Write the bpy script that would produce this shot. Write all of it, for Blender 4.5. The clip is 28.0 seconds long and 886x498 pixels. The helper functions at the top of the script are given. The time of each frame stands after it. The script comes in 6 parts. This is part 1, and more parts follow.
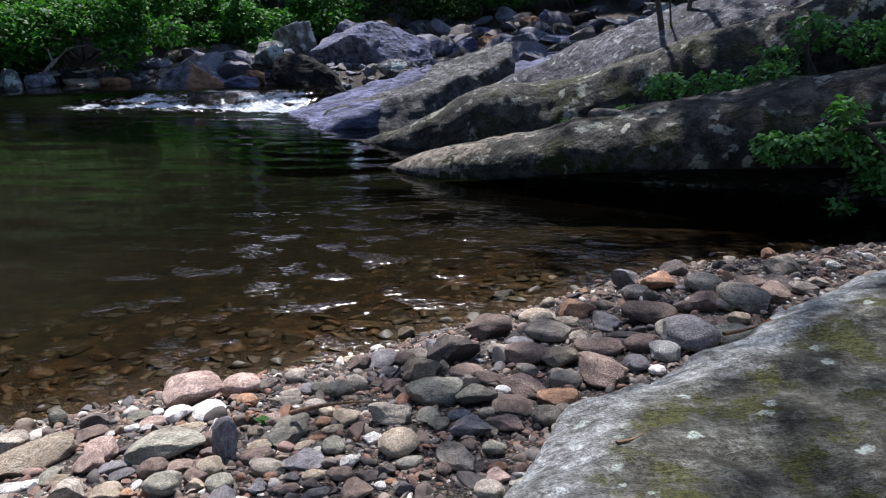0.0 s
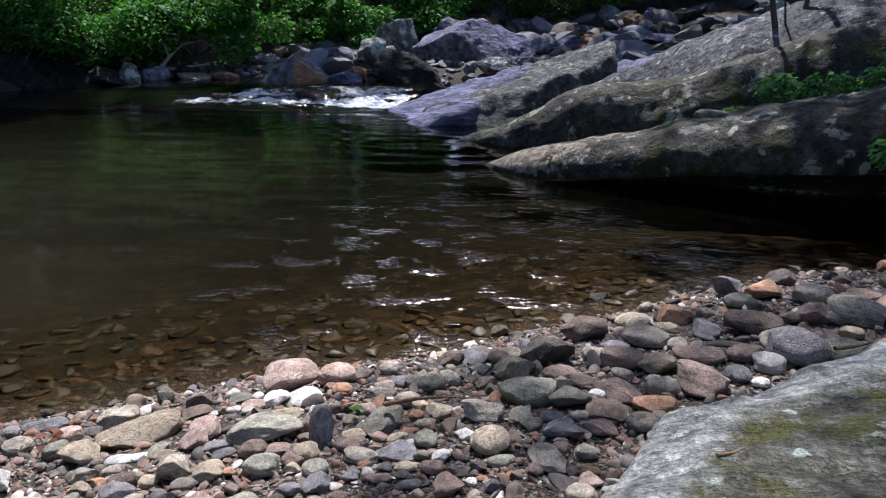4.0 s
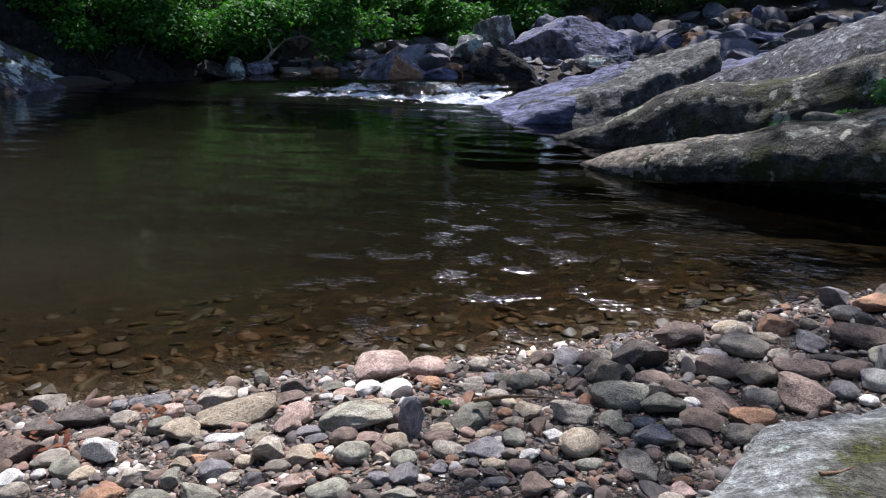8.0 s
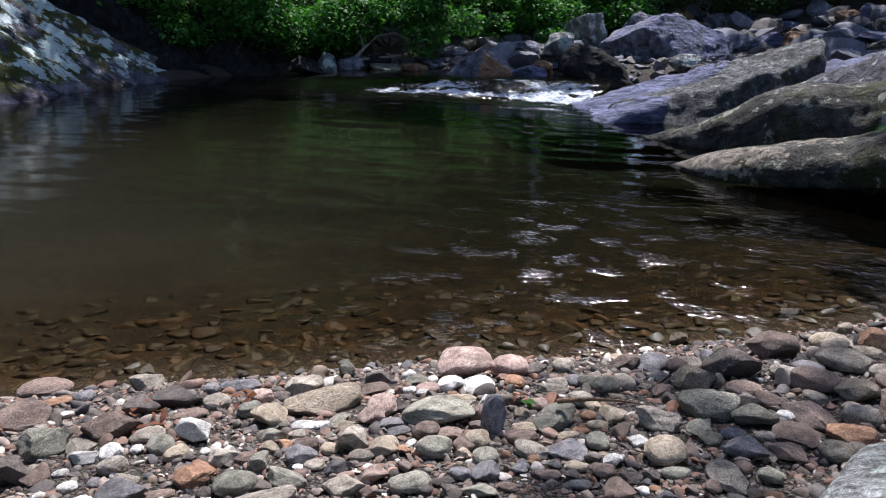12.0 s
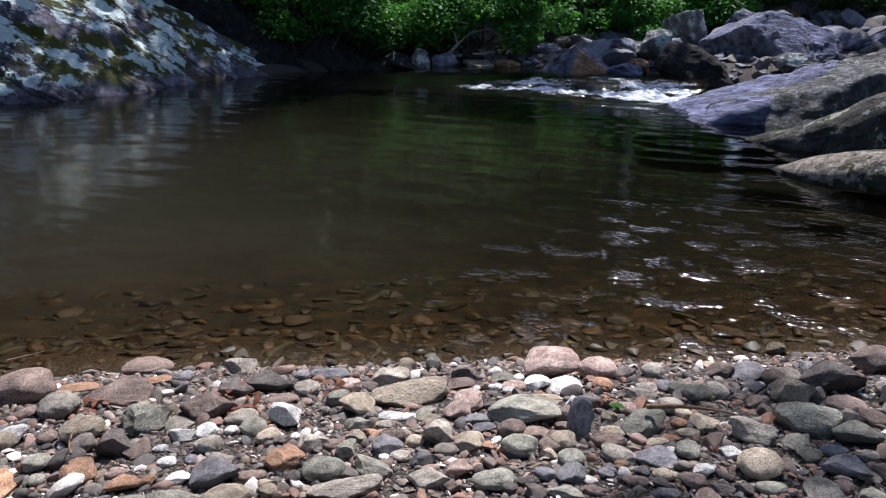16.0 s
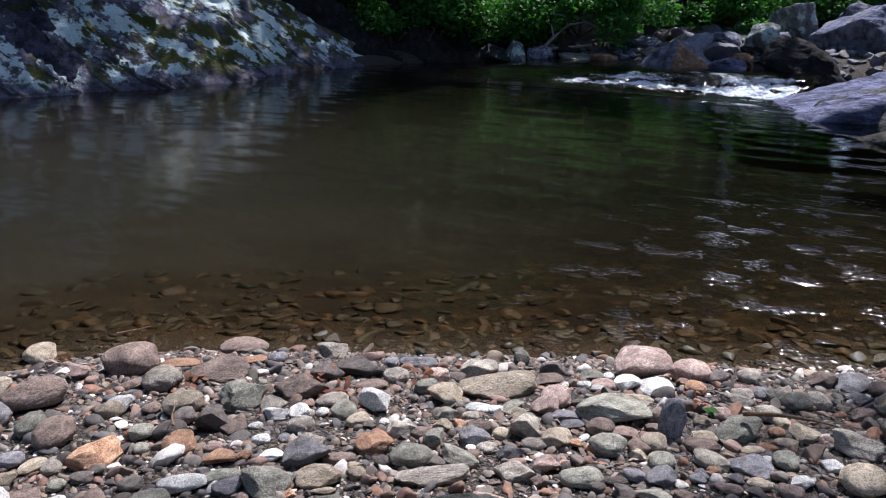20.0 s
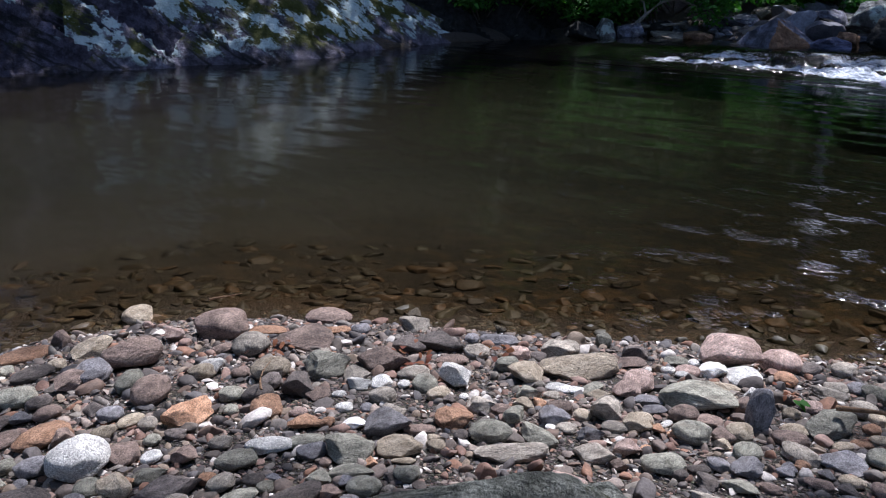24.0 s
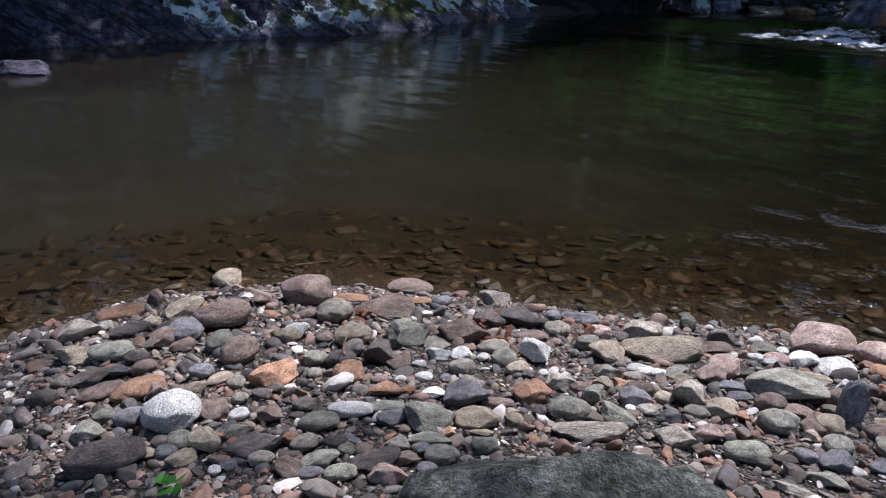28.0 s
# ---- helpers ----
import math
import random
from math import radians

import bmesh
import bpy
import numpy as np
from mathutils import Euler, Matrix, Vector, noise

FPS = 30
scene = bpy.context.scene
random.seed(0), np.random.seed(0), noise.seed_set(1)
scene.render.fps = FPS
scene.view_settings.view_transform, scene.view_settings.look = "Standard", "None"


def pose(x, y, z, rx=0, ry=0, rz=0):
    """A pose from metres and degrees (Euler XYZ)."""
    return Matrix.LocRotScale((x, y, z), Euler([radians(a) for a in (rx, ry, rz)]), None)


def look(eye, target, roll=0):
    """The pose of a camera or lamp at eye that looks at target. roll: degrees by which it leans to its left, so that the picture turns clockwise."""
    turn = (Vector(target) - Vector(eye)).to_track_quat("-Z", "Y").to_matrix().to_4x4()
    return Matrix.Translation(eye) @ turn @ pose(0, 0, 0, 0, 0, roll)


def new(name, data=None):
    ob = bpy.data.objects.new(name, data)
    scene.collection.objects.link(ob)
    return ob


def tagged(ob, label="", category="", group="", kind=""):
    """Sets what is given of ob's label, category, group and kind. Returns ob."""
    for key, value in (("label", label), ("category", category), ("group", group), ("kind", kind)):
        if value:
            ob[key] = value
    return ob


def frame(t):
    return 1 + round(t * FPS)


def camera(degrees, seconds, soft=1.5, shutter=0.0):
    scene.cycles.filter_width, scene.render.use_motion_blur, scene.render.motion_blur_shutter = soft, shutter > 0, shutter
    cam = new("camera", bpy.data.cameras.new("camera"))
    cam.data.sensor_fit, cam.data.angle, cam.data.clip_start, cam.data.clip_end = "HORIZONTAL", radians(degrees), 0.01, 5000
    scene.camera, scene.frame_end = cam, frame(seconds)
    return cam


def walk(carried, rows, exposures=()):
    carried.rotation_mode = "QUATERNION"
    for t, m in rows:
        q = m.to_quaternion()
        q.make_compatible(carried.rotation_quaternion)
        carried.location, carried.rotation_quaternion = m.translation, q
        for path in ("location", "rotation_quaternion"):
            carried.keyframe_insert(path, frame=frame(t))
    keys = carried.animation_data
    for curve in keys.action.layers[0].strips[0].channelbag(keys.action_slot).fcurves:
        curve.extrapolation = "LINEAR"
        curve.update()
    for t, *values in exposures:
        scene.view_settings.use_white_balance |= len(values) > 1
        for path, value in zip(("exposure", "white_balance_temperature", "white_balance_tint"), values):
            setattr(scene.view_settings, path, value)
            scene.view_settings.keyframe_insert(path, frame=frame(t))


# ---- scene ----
cam = camera(58.6, 28.0, 1.15)

# seconds, eye, yaw, pitch, roll: a slow pan to the left on a fixed stand
PATH = [
    (0, (-0.0000, 0.1668, 1.3979), 0.00, -17.33, -0.11),
    (1, (-0.0049, 0.1667, 1.3979), 1.69, -17.36, -0.11),
    (2, (-0.0100, 0.1665, 1.3978), 3.42, -17.39, -0.11),
    (3, (-0.0151, 0.1661, 1.3977), 5.20, -17.43, -0.09),
    (6, (-0.0302, 0.1638, 1.3972), 10.45, -17.59, 0.00),
    (7, (-0.0350, 0.1628, 1.3970), 12.12, -17.65, 0.02),
    (8, (-0.0394, 0.1618, 1.3969), 13.68, -17.69, 0.05),
    (9, (-0.0438, 0.1606, 1.3967), 15.25, -17.75, 0.08),
    (10, (-0.0481, 0.1593, 1.3966), 16.79, -17.80, 0.08),
    (11, (-0.0524, 0.1579, 1.3965), 18.35, -17.84, 0.07),
    (12, (-0.0567, 0.1564, 1.3963), 19.92, -17.88, 0.07),
    (15, (-0.0696, 0.1509, 1.3958), 24.75, -18.05, 0.06),
    (16, (-0.0739, 0.1488, 1.3957), 26.41, -18.12, 0.06),
    (17, (-0.0782, 0.1465, 1.3955), 28.10, -18.18, 0.06),
    (18, (-0.0824, 0.1440, 1.3953), 29.79, -18.25, 0.07),
    (19, (-0.0865, 0.1415, 1.3948), 31.43, -18.42, 0.07),
    (20, (-0.0903, 0.1388, 1.3941), 33.05, -18.65, 0.05),
    (21, (-0.0940, 0.1360, 1.3934), 34.65, -18.89, 0.03),
    (24, (-0.1035, 0.1272, 1.3897), 39.14, -20.20, -0.06),
    (25, (-0.1065, 0.1241, 1.3883), 40.65, -20.67, -0.08),
    (26, (-0.1093, 0.1209, 1.3870), 42.11, -21.12, -0.11),
    (27, (-0.1122, 0.1176, 1.3858), 43.67, -21.55, -0.13),
    (28, (-0.1150, 0.1142, 1.3846), 45.22, -21.98, -0.16),
]


def aim(eye, yaw, pitch, roll):
    a, b = radians(yaw), radians(pitch)
    d = Vector((-math.sin(a) * math.cos(b), math.cos(a) * math.cos(b), math.sin(b)))
    return look(eye, Vector(eye) + d, roll)


walk(cam, [(t, aim(e, a, b, c)) for t, e, a, b, c in PATH], [(0, 0.77, 5980, 15), (17, 0.75, 5930, 15), (25, 0.47, 5680, 16), (28, 0.42, 5680, 16)])

# ---- light ----
SUN_EL, SUN_AZ = 58.0, -4.0  # degrees; azimuth from +y towards +x
world = bpy.data.worlds.new("sky")
scene.world = world
world.use_nodes = True
wn = world.node_tree
sky = wn.nodes.new("ShaderNodeTexSky")
sky.sky_type, sky.sun_disc = "NISHITA", False
sky.sun_elevation, sky.sun_rotation = radians(SUN_EL), radians(SUN_AZ)
wn.links.new(sky.outputs[0], wn.nodes["Background"].inputs[0])
wn.nodes["Background"].inputs[1].default_value = 0.12
sun = new("sun", bpy.data.lights.new("sun", "SUN"))
sun.data.energy, sun.data.angle, sun.data.color = 5.0, radians(0.55), (1.0, 0.95, 0.87)
sun.matrix_world = look((0, 0, 30), (-math.sin(radians(SUN_AZ)), -math.cos(radians(SUN_AZ)), 30 - math.tan(radians(SUN_EL))))

# ---- materials ----


def shader(name):
    m = bpy.data.materials.new(name)
    m.use_nodes = True
    t = m.node_tree
    return m, t, t.nodes["Principled BSDF"]


def node(t, kind, **sets):
    n = t.nodes.new("ShaderNode" + kind)
    for key, value in sets.items():
        if key in n.inputs:
            n.inputs[key].default_value = value
        else:
            setattr(n, key, value)
    return n


def noise_of(t, vec, scale, detail=4.0, rough=0.6):
    n = node(t, "TexNoise", Scale=scale, Detail=detail, Roughness=rough)
    t.links.new(vec, n.inputs["Vector"])
    return n.outputs["Fac"]


def ramp(t, fac, stops):
    n = node(t, "ValToRGB")
    while len(n.color_ramp.elements) < len(stops):
        n.color_ramp.elements.new(0.5)
    for e, (p, c) in zip(n.color_ramp.elements, stops):
        e.position, e.color = p, (*c, 1) if len(c) == 3 else c
    t.links.new(fac, n.inputs[0])
    return n.outputs[0]


def grey(v):
    return (v, v, v)


def mix(t, fac, a, b, kind="MIX"):
    n = node(t, "Mix", data_type="RGBA", blend_type=kind)
    for sock, val in ((n.inputs[0], fac), (n.inputs[6], a), (n.inputs[7], b)):
        if hasattr(val, "links"):
            t.links.new(val, sock)
        else:
            sock.default_value = val if isinstance(val, (int, float)) else (*val, 1)
    return n.outputs[2]


def bump(t, p, height, strength=0.5, dist=0.02):
    b = node(t, "Bump", Strength=strength, Distance=dist)
    t.links.new(height, b.inputs["Height"])
    t.links.new(b.outputs[0], p.inputs["Normal"])


def coords(t, stretch=(1, 1, 1), turn=(0, 0, 0)):
    c = node(t, "TexCoord")
    m = node(t, "Mapping")
    m.inputs["Scale"].default_value = stretch
    m.inputs["Rotation"].default_value = [radians(a) for a in turn]
    t.links.new(c.outputs["Object"], m.inputs["Vector"])
    return m.outputs[0]


def along(t, s, up, scales):
    """Object coordinates along a streak direction s, across it, and out of the face."""
    c = node(t, "TexCoord")
    s, up = Vector(s).normalized(), Vector(up)
    side = s.cross(up).normalized()
    out = node(t, "CombineXYZ")
    for k, (d, sc) in enumerate(zip((s, side, side.cross(s)), scales)):
        n = node(t, "VectorMath", operation="DOT_PRODUCT")
        t.links.new(c.outputs["Object"], n.inputs[0])
        n.inputs[1].default_value = d * sc
        t.links.new(n.outputs["Value"], out.inputs[k])
    return out.outputs[0]


def rock_mat(name, dark, light, lichen=0.0, lichen_col=(0.45, 0.5, 0.42), moss=0.0, moss_col=(0.05, 0.065, 0.012),
             scale=1.0, stretch=(1, 1, 1), turn=(0, 0, 0), rough=0.85, stain=0.5, spots=0.0, scour=None, band=None):
    """Weathered rock: mottled stone, dark stains, lichen crusts and moss."""
    m, t, p = shader(name)
    v = coords(t, stretch, turn)
    big, mid, fine = noise_of(t, v, 1.3 * scale), noise_of(t, v, 9 * scale, 6, 0.65), noise_of(t, v, 60 * scale, 3, 0.7)
    col = ramp(t, mid, [(0.38, dark), (0.6, light)])
    col = mix(t, ramp(t, big, [(0.44, grey(0)), (0.6, grey(stain))]), col, tuple(c * 0.5 for c in dark))
    blotch = noise_of(t, v, 3.4 * scale, 9, 0.7)
    col = mix(t, 0.75, col, ramp(t, blotch, [(0.36, grey(0.25)), (0.5, grey(0.85)), (0.62, grey(1.25))]), "MULTIPLY")
    col = mix(t, 0.6, col, ramp(t, fine, [(0.36, grey(0.4)), (0.6, grey(1.15))]), "MULTIPLY")
    grow = 1.0
    if scour:
        # floods keep the foot of the rock bare
        sx = node(t, "SeparateXYZ")
        tc = node(t, "TexCoord")
        t.links.new(tc.outputs["Object"], sx.inputs[0])
        hz = node(t, "Math", operation="MULTIPLY_ADD")
        t.links.new(blotch, hz.inputs[0])
        hz.inputs[1].default_value = 0.9
        t.links.new(sx.outputs["Z"], hz.inputs[2])
        grow = ramp(t, hz.outputs[0], [(min(1, scour + 0.4), grey(0)), (min(1, scour + 0.5), grey(1))])
    if band:
        # dark joints run down the face aslant
        jv = along(t, band, (0, 0, 1), (0.12, 0.5, 1.15))
        jn = noise_of(t, jv, 1.6, 4, 0.6)
        col = mix(t, ramp(t, jn, [(0.47, grey(0)), (0.495, grey(0.9)), (0.51, grey(0.9)), (0.535, grey(0))]), col, (0.012, 0.012, 0.014))
        v = along(t, band, (0, 0, 1), (0.55, 1.0, 1.3))
    if moss:
        mo = noise_of(t, v, 2.4 * scale, 7, 0.7)
        col = mix(t, mix(t, 1.0, ramp(t, mo, [(0.66 - 0.3 * moss, grey(0)), (0.72 - 0.3 * moss, grey(0.95))]), grow if scour else (1, 1, 1), "MULTIPLY"), col,
                  mix(t, fine, tuple(c * 0.4 for c in moss_col), moss_col))
    if lichen:
        li = noise_of(t, v, 4.2 * scale, 9, 0.72)
        col = mix(t, mix(t, 1.0, ramp(t, li, [(0.67 - 0.3 * lichen, grey(0)), (0.7 - 0.3 * lichen, grey(0.92))]), grow if scour else (1, 1, 1), "MULTIPLY"), col,
                  mix(t, fine, tuple(c * 0.55 for c in lichen_col), lichen_col))
    if spots:
        vo = node(t, "TexVoronoi", Scale=4.6 * scale, Randomness=1.0)
        t.links.new(mix(t, 0.16, v, ramp(t, mid, [(0, grey(0)), (1, grey(1))])), vo.inputs["Vector"])
        col = mix(t, ramp(t, vo.outputs["Distance"], [(0.13 * spots, grey(0.75)), (0.17 * spots, grey(0))]), col, lichen_col)
    t.links.new(col, p.inputs["Base Color"])
    p.inputs["Roughness"].default_value = rough
    p.inputs["Specular IOR Level"].default_value = 0.3
    hm = node(t, "Math", operation="MULTIPLY_ADD")
    t.links.new(fine, hm.inputs[0])
    hm.inputs[1].default_value = 0.12
    ha = node(t, "Math", operation="MULTIPLY_ADD")
    t.links.new(blotch, ha.inputs[0])
    ha.inputs[1].default_value = 1.5
    t.links.new(mid, ha.inputs[2])
    t.links.new(ha.outputs[0], hm.inputs[2])
    bump(t, p, hm.outputs[0], 1.0, 0.07)
    return m


M_ledge = rock_mat("ledge_rock", (0.025, 0.024, 0.02), (0.125, 0.118, 0.104), lichen=0.32, lichen_col=(0.42, 0.43, 0.36), moss=0.42, moss_col=(0.045, 0.052, 0.012), spots=0.85)
M_slab = rock_mat("blue_grey_slab", (0.08, 0.085, 0.15), (0.21, 0.224, 0.37), lichen=0.1, stretch=(0.5, 1, 2.5), turn=(0, 20, 0), stain=0.3)
M_boulder = rock_mat("boulder_rock", (0.1, 0.1, 0.13), (0.31, 0.31, 0.4), lichen=0.2, lichen_col=(0.5, 0.52, 0.5), stain=0.4)
M_rust = rock_mat("rusty_boulder_rock", (0.2, 0.11, 0.07), (0.46, 0.27, 0.16), stain=0.3)
# dark rock whose near-black base colour also holds the shade it stands in
M_dark = rock_mat("shade_dark_rock", (0.006, 0.006, 0.006), (0.03, 0.03, 0.03), lichen=0.04, rough=0.95)
M_lichen = rock_mat("lichen_cliff_rock", (0.085, 0.075, 0.105), (0.26, 0.24, 0.31), lichen=0.52, lichen_col=(0.8, 0.93, 0.93), moss=0.66, moss_col=(0.085, 0.092, 0.01), scale=0.72, scour=0.16, band=(0.5, 0.62, -0.6))
M_purple = rock_mat("purple_cliff_rock", (0.04, 0.034, 0.055), (0.14, 0.125, 0.18), lichen=0.22, lichen_col=(0.45, 0.53, 0.58), moss=0.3, scale=0.9, scour=0.4, band=(0.3, 0.78, -0.55))
M_ridge = rock_mat("blue_grey_ridge", (0.055, 0.055, 0.07), (0.22, 0.22, 0.26), lichen=0.3, lichen_col=(0.5, 0.55, 0.52), moss=0.15, scale=1.5, spots=0.8)
# tan stone of the ledge tip, paler to carry the sun on it
M_tip = rock_mat("sunlit_tan_rock", (0.16, 0.135, 0.105), (0.46, 0.4, 0.33), lichen=0.1, stain=0.25, scale=2.0)
M_block = rock_mat("olive_grey_block", (0.055, 0.056, 0.058), (0.2, 0.203, 0.21), lichen=0.26, lichen_col=(0.4, 0.43, 0.38), moss=0.3, moss_col=(0.06, 0.06, 0.02), scale=1.6)
M_pale = rock_mat("pale_lichen_rock", (0.16, 0.16, 0.16), (0.4, 0.4, 0.4), lichen=0.5, lichen_col=(0.6, 0.7, 0.66), stain=0.5)
M_sand = rock_mat("sandy_rock", (0.2, 0.17, 0.14), (0.4, 0.35, 0.29), stain=0.3)
def slab_mat():
    """Bedrock: its rim is scoured pale by floods, further in it is dark with moss and lichen."""
    m, t, p = shader("mossy_bedrock")
    v = coords(t)
    sv = coords(t, (0.5, 2.4, 1.0), (0, 0, 28))
    big, mid, fine, tiny = noise_of(t, v, 2.6, 6, 0.65), noise_of(t, v, 17, 7, 0.7), noise_of(t, v, 80, 4, 0.75), noise_of(t, v, 260, 2, 0.7)
    at = node(t, "Attribute", attribute_name="inward")
    wob = node(t, "Math", operation="MULTIPLY_ADD")
    t.links.new(big, wob.inputs[0])
    wob.inputs[1].default_value = -0.3
    t.links.new(at.outputs["Fac"], wob.inputs[2])
    inner = ramp(t, wob.outputs[0], [(0.0, grey(0)), (0.1, grey(1))])
    pale = ramp(t, mid, [(0.34, (0.1, 0.1, 0.096)), (0.5, (0.28, 0.29, 0.288)), (0.66, (0.56, 0.59, 0.595))])
    old = ramp(t, mid, [(0.34, (0.035, 0.033, 0.026)), (0.5, (0.085, 0.083, 0.066)), (0.68, (0.2, 0.204, 0.185))])
    col = mix(t, inner, pale, old)
    streak = noise_of(t, sv, 4.5, 6, 0.65)
    col = mix(t, 0.7, col, ramp(t, streak, [(0.36, grey(0.35)), (0.5, grey(0.9)), (0.62, grey(1.3))]), "MULTIPLY")
    moss = noise_of(t, v, 5.2, 8, 0.7)
    col = mix(t, mix(t, 1.0, ramp(t, moss, [(0.52, grey(0)), (0.57, grey(0.9))]), ramp(t, wob.outputs[0], [(0.0, grey(0.1)), (0.06, grey(1))]), "MULTIPLY"), col, mix(t, fine, (0.012, 0.014, 0.003), (0.11, 0.115, 0.025)))
    vo = node(t, "TexVoronoi", Scale=7.0, Randomness=1.0)
    t.links.new(mix(t, 0.1, v, ramp(t, mid, [(0, grey(0)), (1, grey(1))])), vo.inputs["Vector"])
    col = mix(t, ramp(t, vo.outputs["Distance"], [(0.1, grey(0.75)), (0.14, grey(0))]), col, (0.4, 0.46, 0.42))
    col = mix(t, 0.75, col, ramp(t, fine, [(0.36, grey(0.4)), (0.5, grey(1)), (0.64, grey(1.5))]), "MULTIPLY")
    col = mix(t, 0.5, col, ramp(t, tiny, [(0.36, grey(0.5)), (0.62, grey(1.4))]), "MULTIPLY")
    t.links.new(col, p.inputs["Base Color"])
    p.inputs["Roughness"].default_value = 0.85
    p.inputs["Specular IOR Level"].default_value = 0.3
    h1 = node(t, "Math", operation="MULTIPLY_ADD")
    t.links.new(fine, h1.inputs[0])
    h1.inputs[1].default_value = 0.35
    t.links.new(mid, h1.inputs[2])
    h2 = node(t, "Math", operation="MULTIPLY_ADD")
    t.links.new(streak, h2.inputs[0])
    h2.inputs[1].default_value = 1.3
    t.links.new(h1.outputs[0], h2.inputs[2])
    bump(t, p, h2.outputs[0], 1.0, 0.035)
    return m


M_near = slab_mat()
M_sunk = rock_mat("sunk_green_rock", (0.1, 0.104, 0.086), (0.36, 0.37, 0.325), lichen=0.2, lichen_col=(0.3, 0.33, 0.3), moss=0.3, moss_col=(0.07, 0.075, 0.03), scale=3.0)


def stone_mat(name, dark, light, rough=0.7, scale=1.0, bands=0.22):
    """Creek stone: mottled, layered across a direction of its own, speckled with grains."""
    m, t, p = shader(name)
    info = node(t, "ObjectInfo")
    c = node(t, "TexCoord")
    turn = node(t, "VectorRotate", rotation_type="EULER_XYZ")
    ang = node(t, "VectorMath", operation="MULTIPLY")
    t.links.new(info.outputs["Random"], ang.inputs[0])
    ang.inputs[1].default_value = (9.0, 23.0, 41.0)
    t.links.new(c.outputs["Object"], turn.inputs["Vector"])
    t.links.new(ang.outputs[0], turn.inputs["Rotation"])
    add = node(t, "VectorMath", operation="MULTIPLY_ADD")
    t.links.new(info.outputs["Random"], add.inputs[0])
    add.inputs[1].default_value = (37.0, 91.0, 53.0)
    t.links.new(turn.outputs[0], add.inputs[2])
    v = add.outputs[0]
    lay = node(t, "Mapping")
    lay.inputs["Scale"].default_value = (0.7, 0.7, 4.5)
    t.links.new(v, lay.inputs["Vector"])
    mid, fine = noise_of(t, v, 1.7 * scale, 6, 0.68), noise_of(t, v, 13 * scale, 3, 0.7)
    layer = noise_of(t, lay.outputs[0], 1.5, 5, 0.62)
    col = ramp(t, mid, [(0.36, dark), (0.62, light)])
    col = mix(t, bands, col, ramp(t, layer, [(0.36, grey(0.4)), (0.48, grey(0.95)), (0.56, grey(1.1)), (0.64, grey(1.75))]), "MULTIPLY")
    col = mix(t, 0.85, col, ramp(t, fine, [(0.36, grey(0.4)), (0.48, grey(1.0)), (0.62, grey(1.6))]), "MULTIPLY")
    tiny = noise_of(t, v, 45 * scale, 2, 0.7)
    col = mix(t, 0.65, col, ramp(t, tiny, [(0.36, grey(0.45)), (0.48, grey(1.05)), (0.64, grey(1.9))]), "MULTIPLY")
    vein = noise_of(t, v, 0.9, 3, 0.5)
    col = mix(t, ramp(t, vein, [(0.488, grey(0)), (0.5, grey(0.45)), (0.512, grey(0))]), col, tuple(min(0.75, q * 1.5) for q in light))
    grain = noise_of(t, v, 34 * scale, 2, 0.6)
    col = mix(t, ramp(t, grain, [(0.6, grey(0)), (0.68, grey(0.5))]), col, tuple(min(0.8, q * 1.7) for q in light))
    silt = noise_of(t, v, 0.8, 4, 0.6)
    col = mix(t, ramp(t, silt, [(0.55, grey(0)), (0.72, grey(0.3))]), col, (0.22, 0.165, 0.125))
    hs = node(t, "HueSaturation")
    mr = node(t, "MapRange")
    t.links.new(info.outputs["Random"], mr.inputs["Value"])
    mr.inputs["To Min"].default_value, mr.inputs["To Max"].default_value = 0.62, 1.35
    t.links.new(mr.outputs[0], hs.inputs["Value"])
    t.links.new(col, hs.inputs["Color"])
    t.links.new(hs.outputs[0], p.inputs["Base Color"])
    p.inputs["Roughness"].default_value = rough
    p.inputs["Specular IOR Level"].default_value = 0.4
    hm = node(t, "Math", operation="MULTIPLY_ADD")
    t.links.new(layer, hm.inputs[0])
    hm.inputs[1].default_value = 0.6
    t.links.new(fine, hm.inputs[2])
    bump(t, p, hm.outputs[0], 0.5, 0.08)
    return m


STONE = {
    "grey": stone_mat("grey_stone", (0.13, 0.11, 0.091), (0.36, 0.315, 0.262)),
    "dark": stone_mat("dark_stone", (0.045, 0.036, 0.033), (0.14, 0.115, 0.103)),
    "slate": stone_mat("slate_stone", (0.078, 0.073, 0.078), (0.22, 0.207, 0.216), bands=0.2),
    "brown": stone_mat("brown_stone", (0.095, 0.066, 0.055), (0.25, 0.18, 0.148)),
    "tan": stone_mat("tan_stone", (0.2, 0.155, 0.105), (0.42, 0.35, 0.265)),
    "pink": stone_mat("pink_stone", (0.19, 0.125, 0.105), (0.43, 0.315, 0.27), bands=0.4),
    "orange": stone_mat("orange_stone", (0.2, 0.1, 0.055), (0.43, 0.25, 0.155)),
    "green": stone_mat("green_stone", (0.1, 0.094, 0.074), (0.27, 0.256, 0.208)),
    "white": stone_mat("white_stone", (0.46, 0.435, 0.405), (0.72, 0.69, 0.65), bands=0.15),
    "wet": stone_mat("wet_stone", (0.036, 0.028, 0.018), (0.09, 0.068, 0.04), rough=0.6),
}


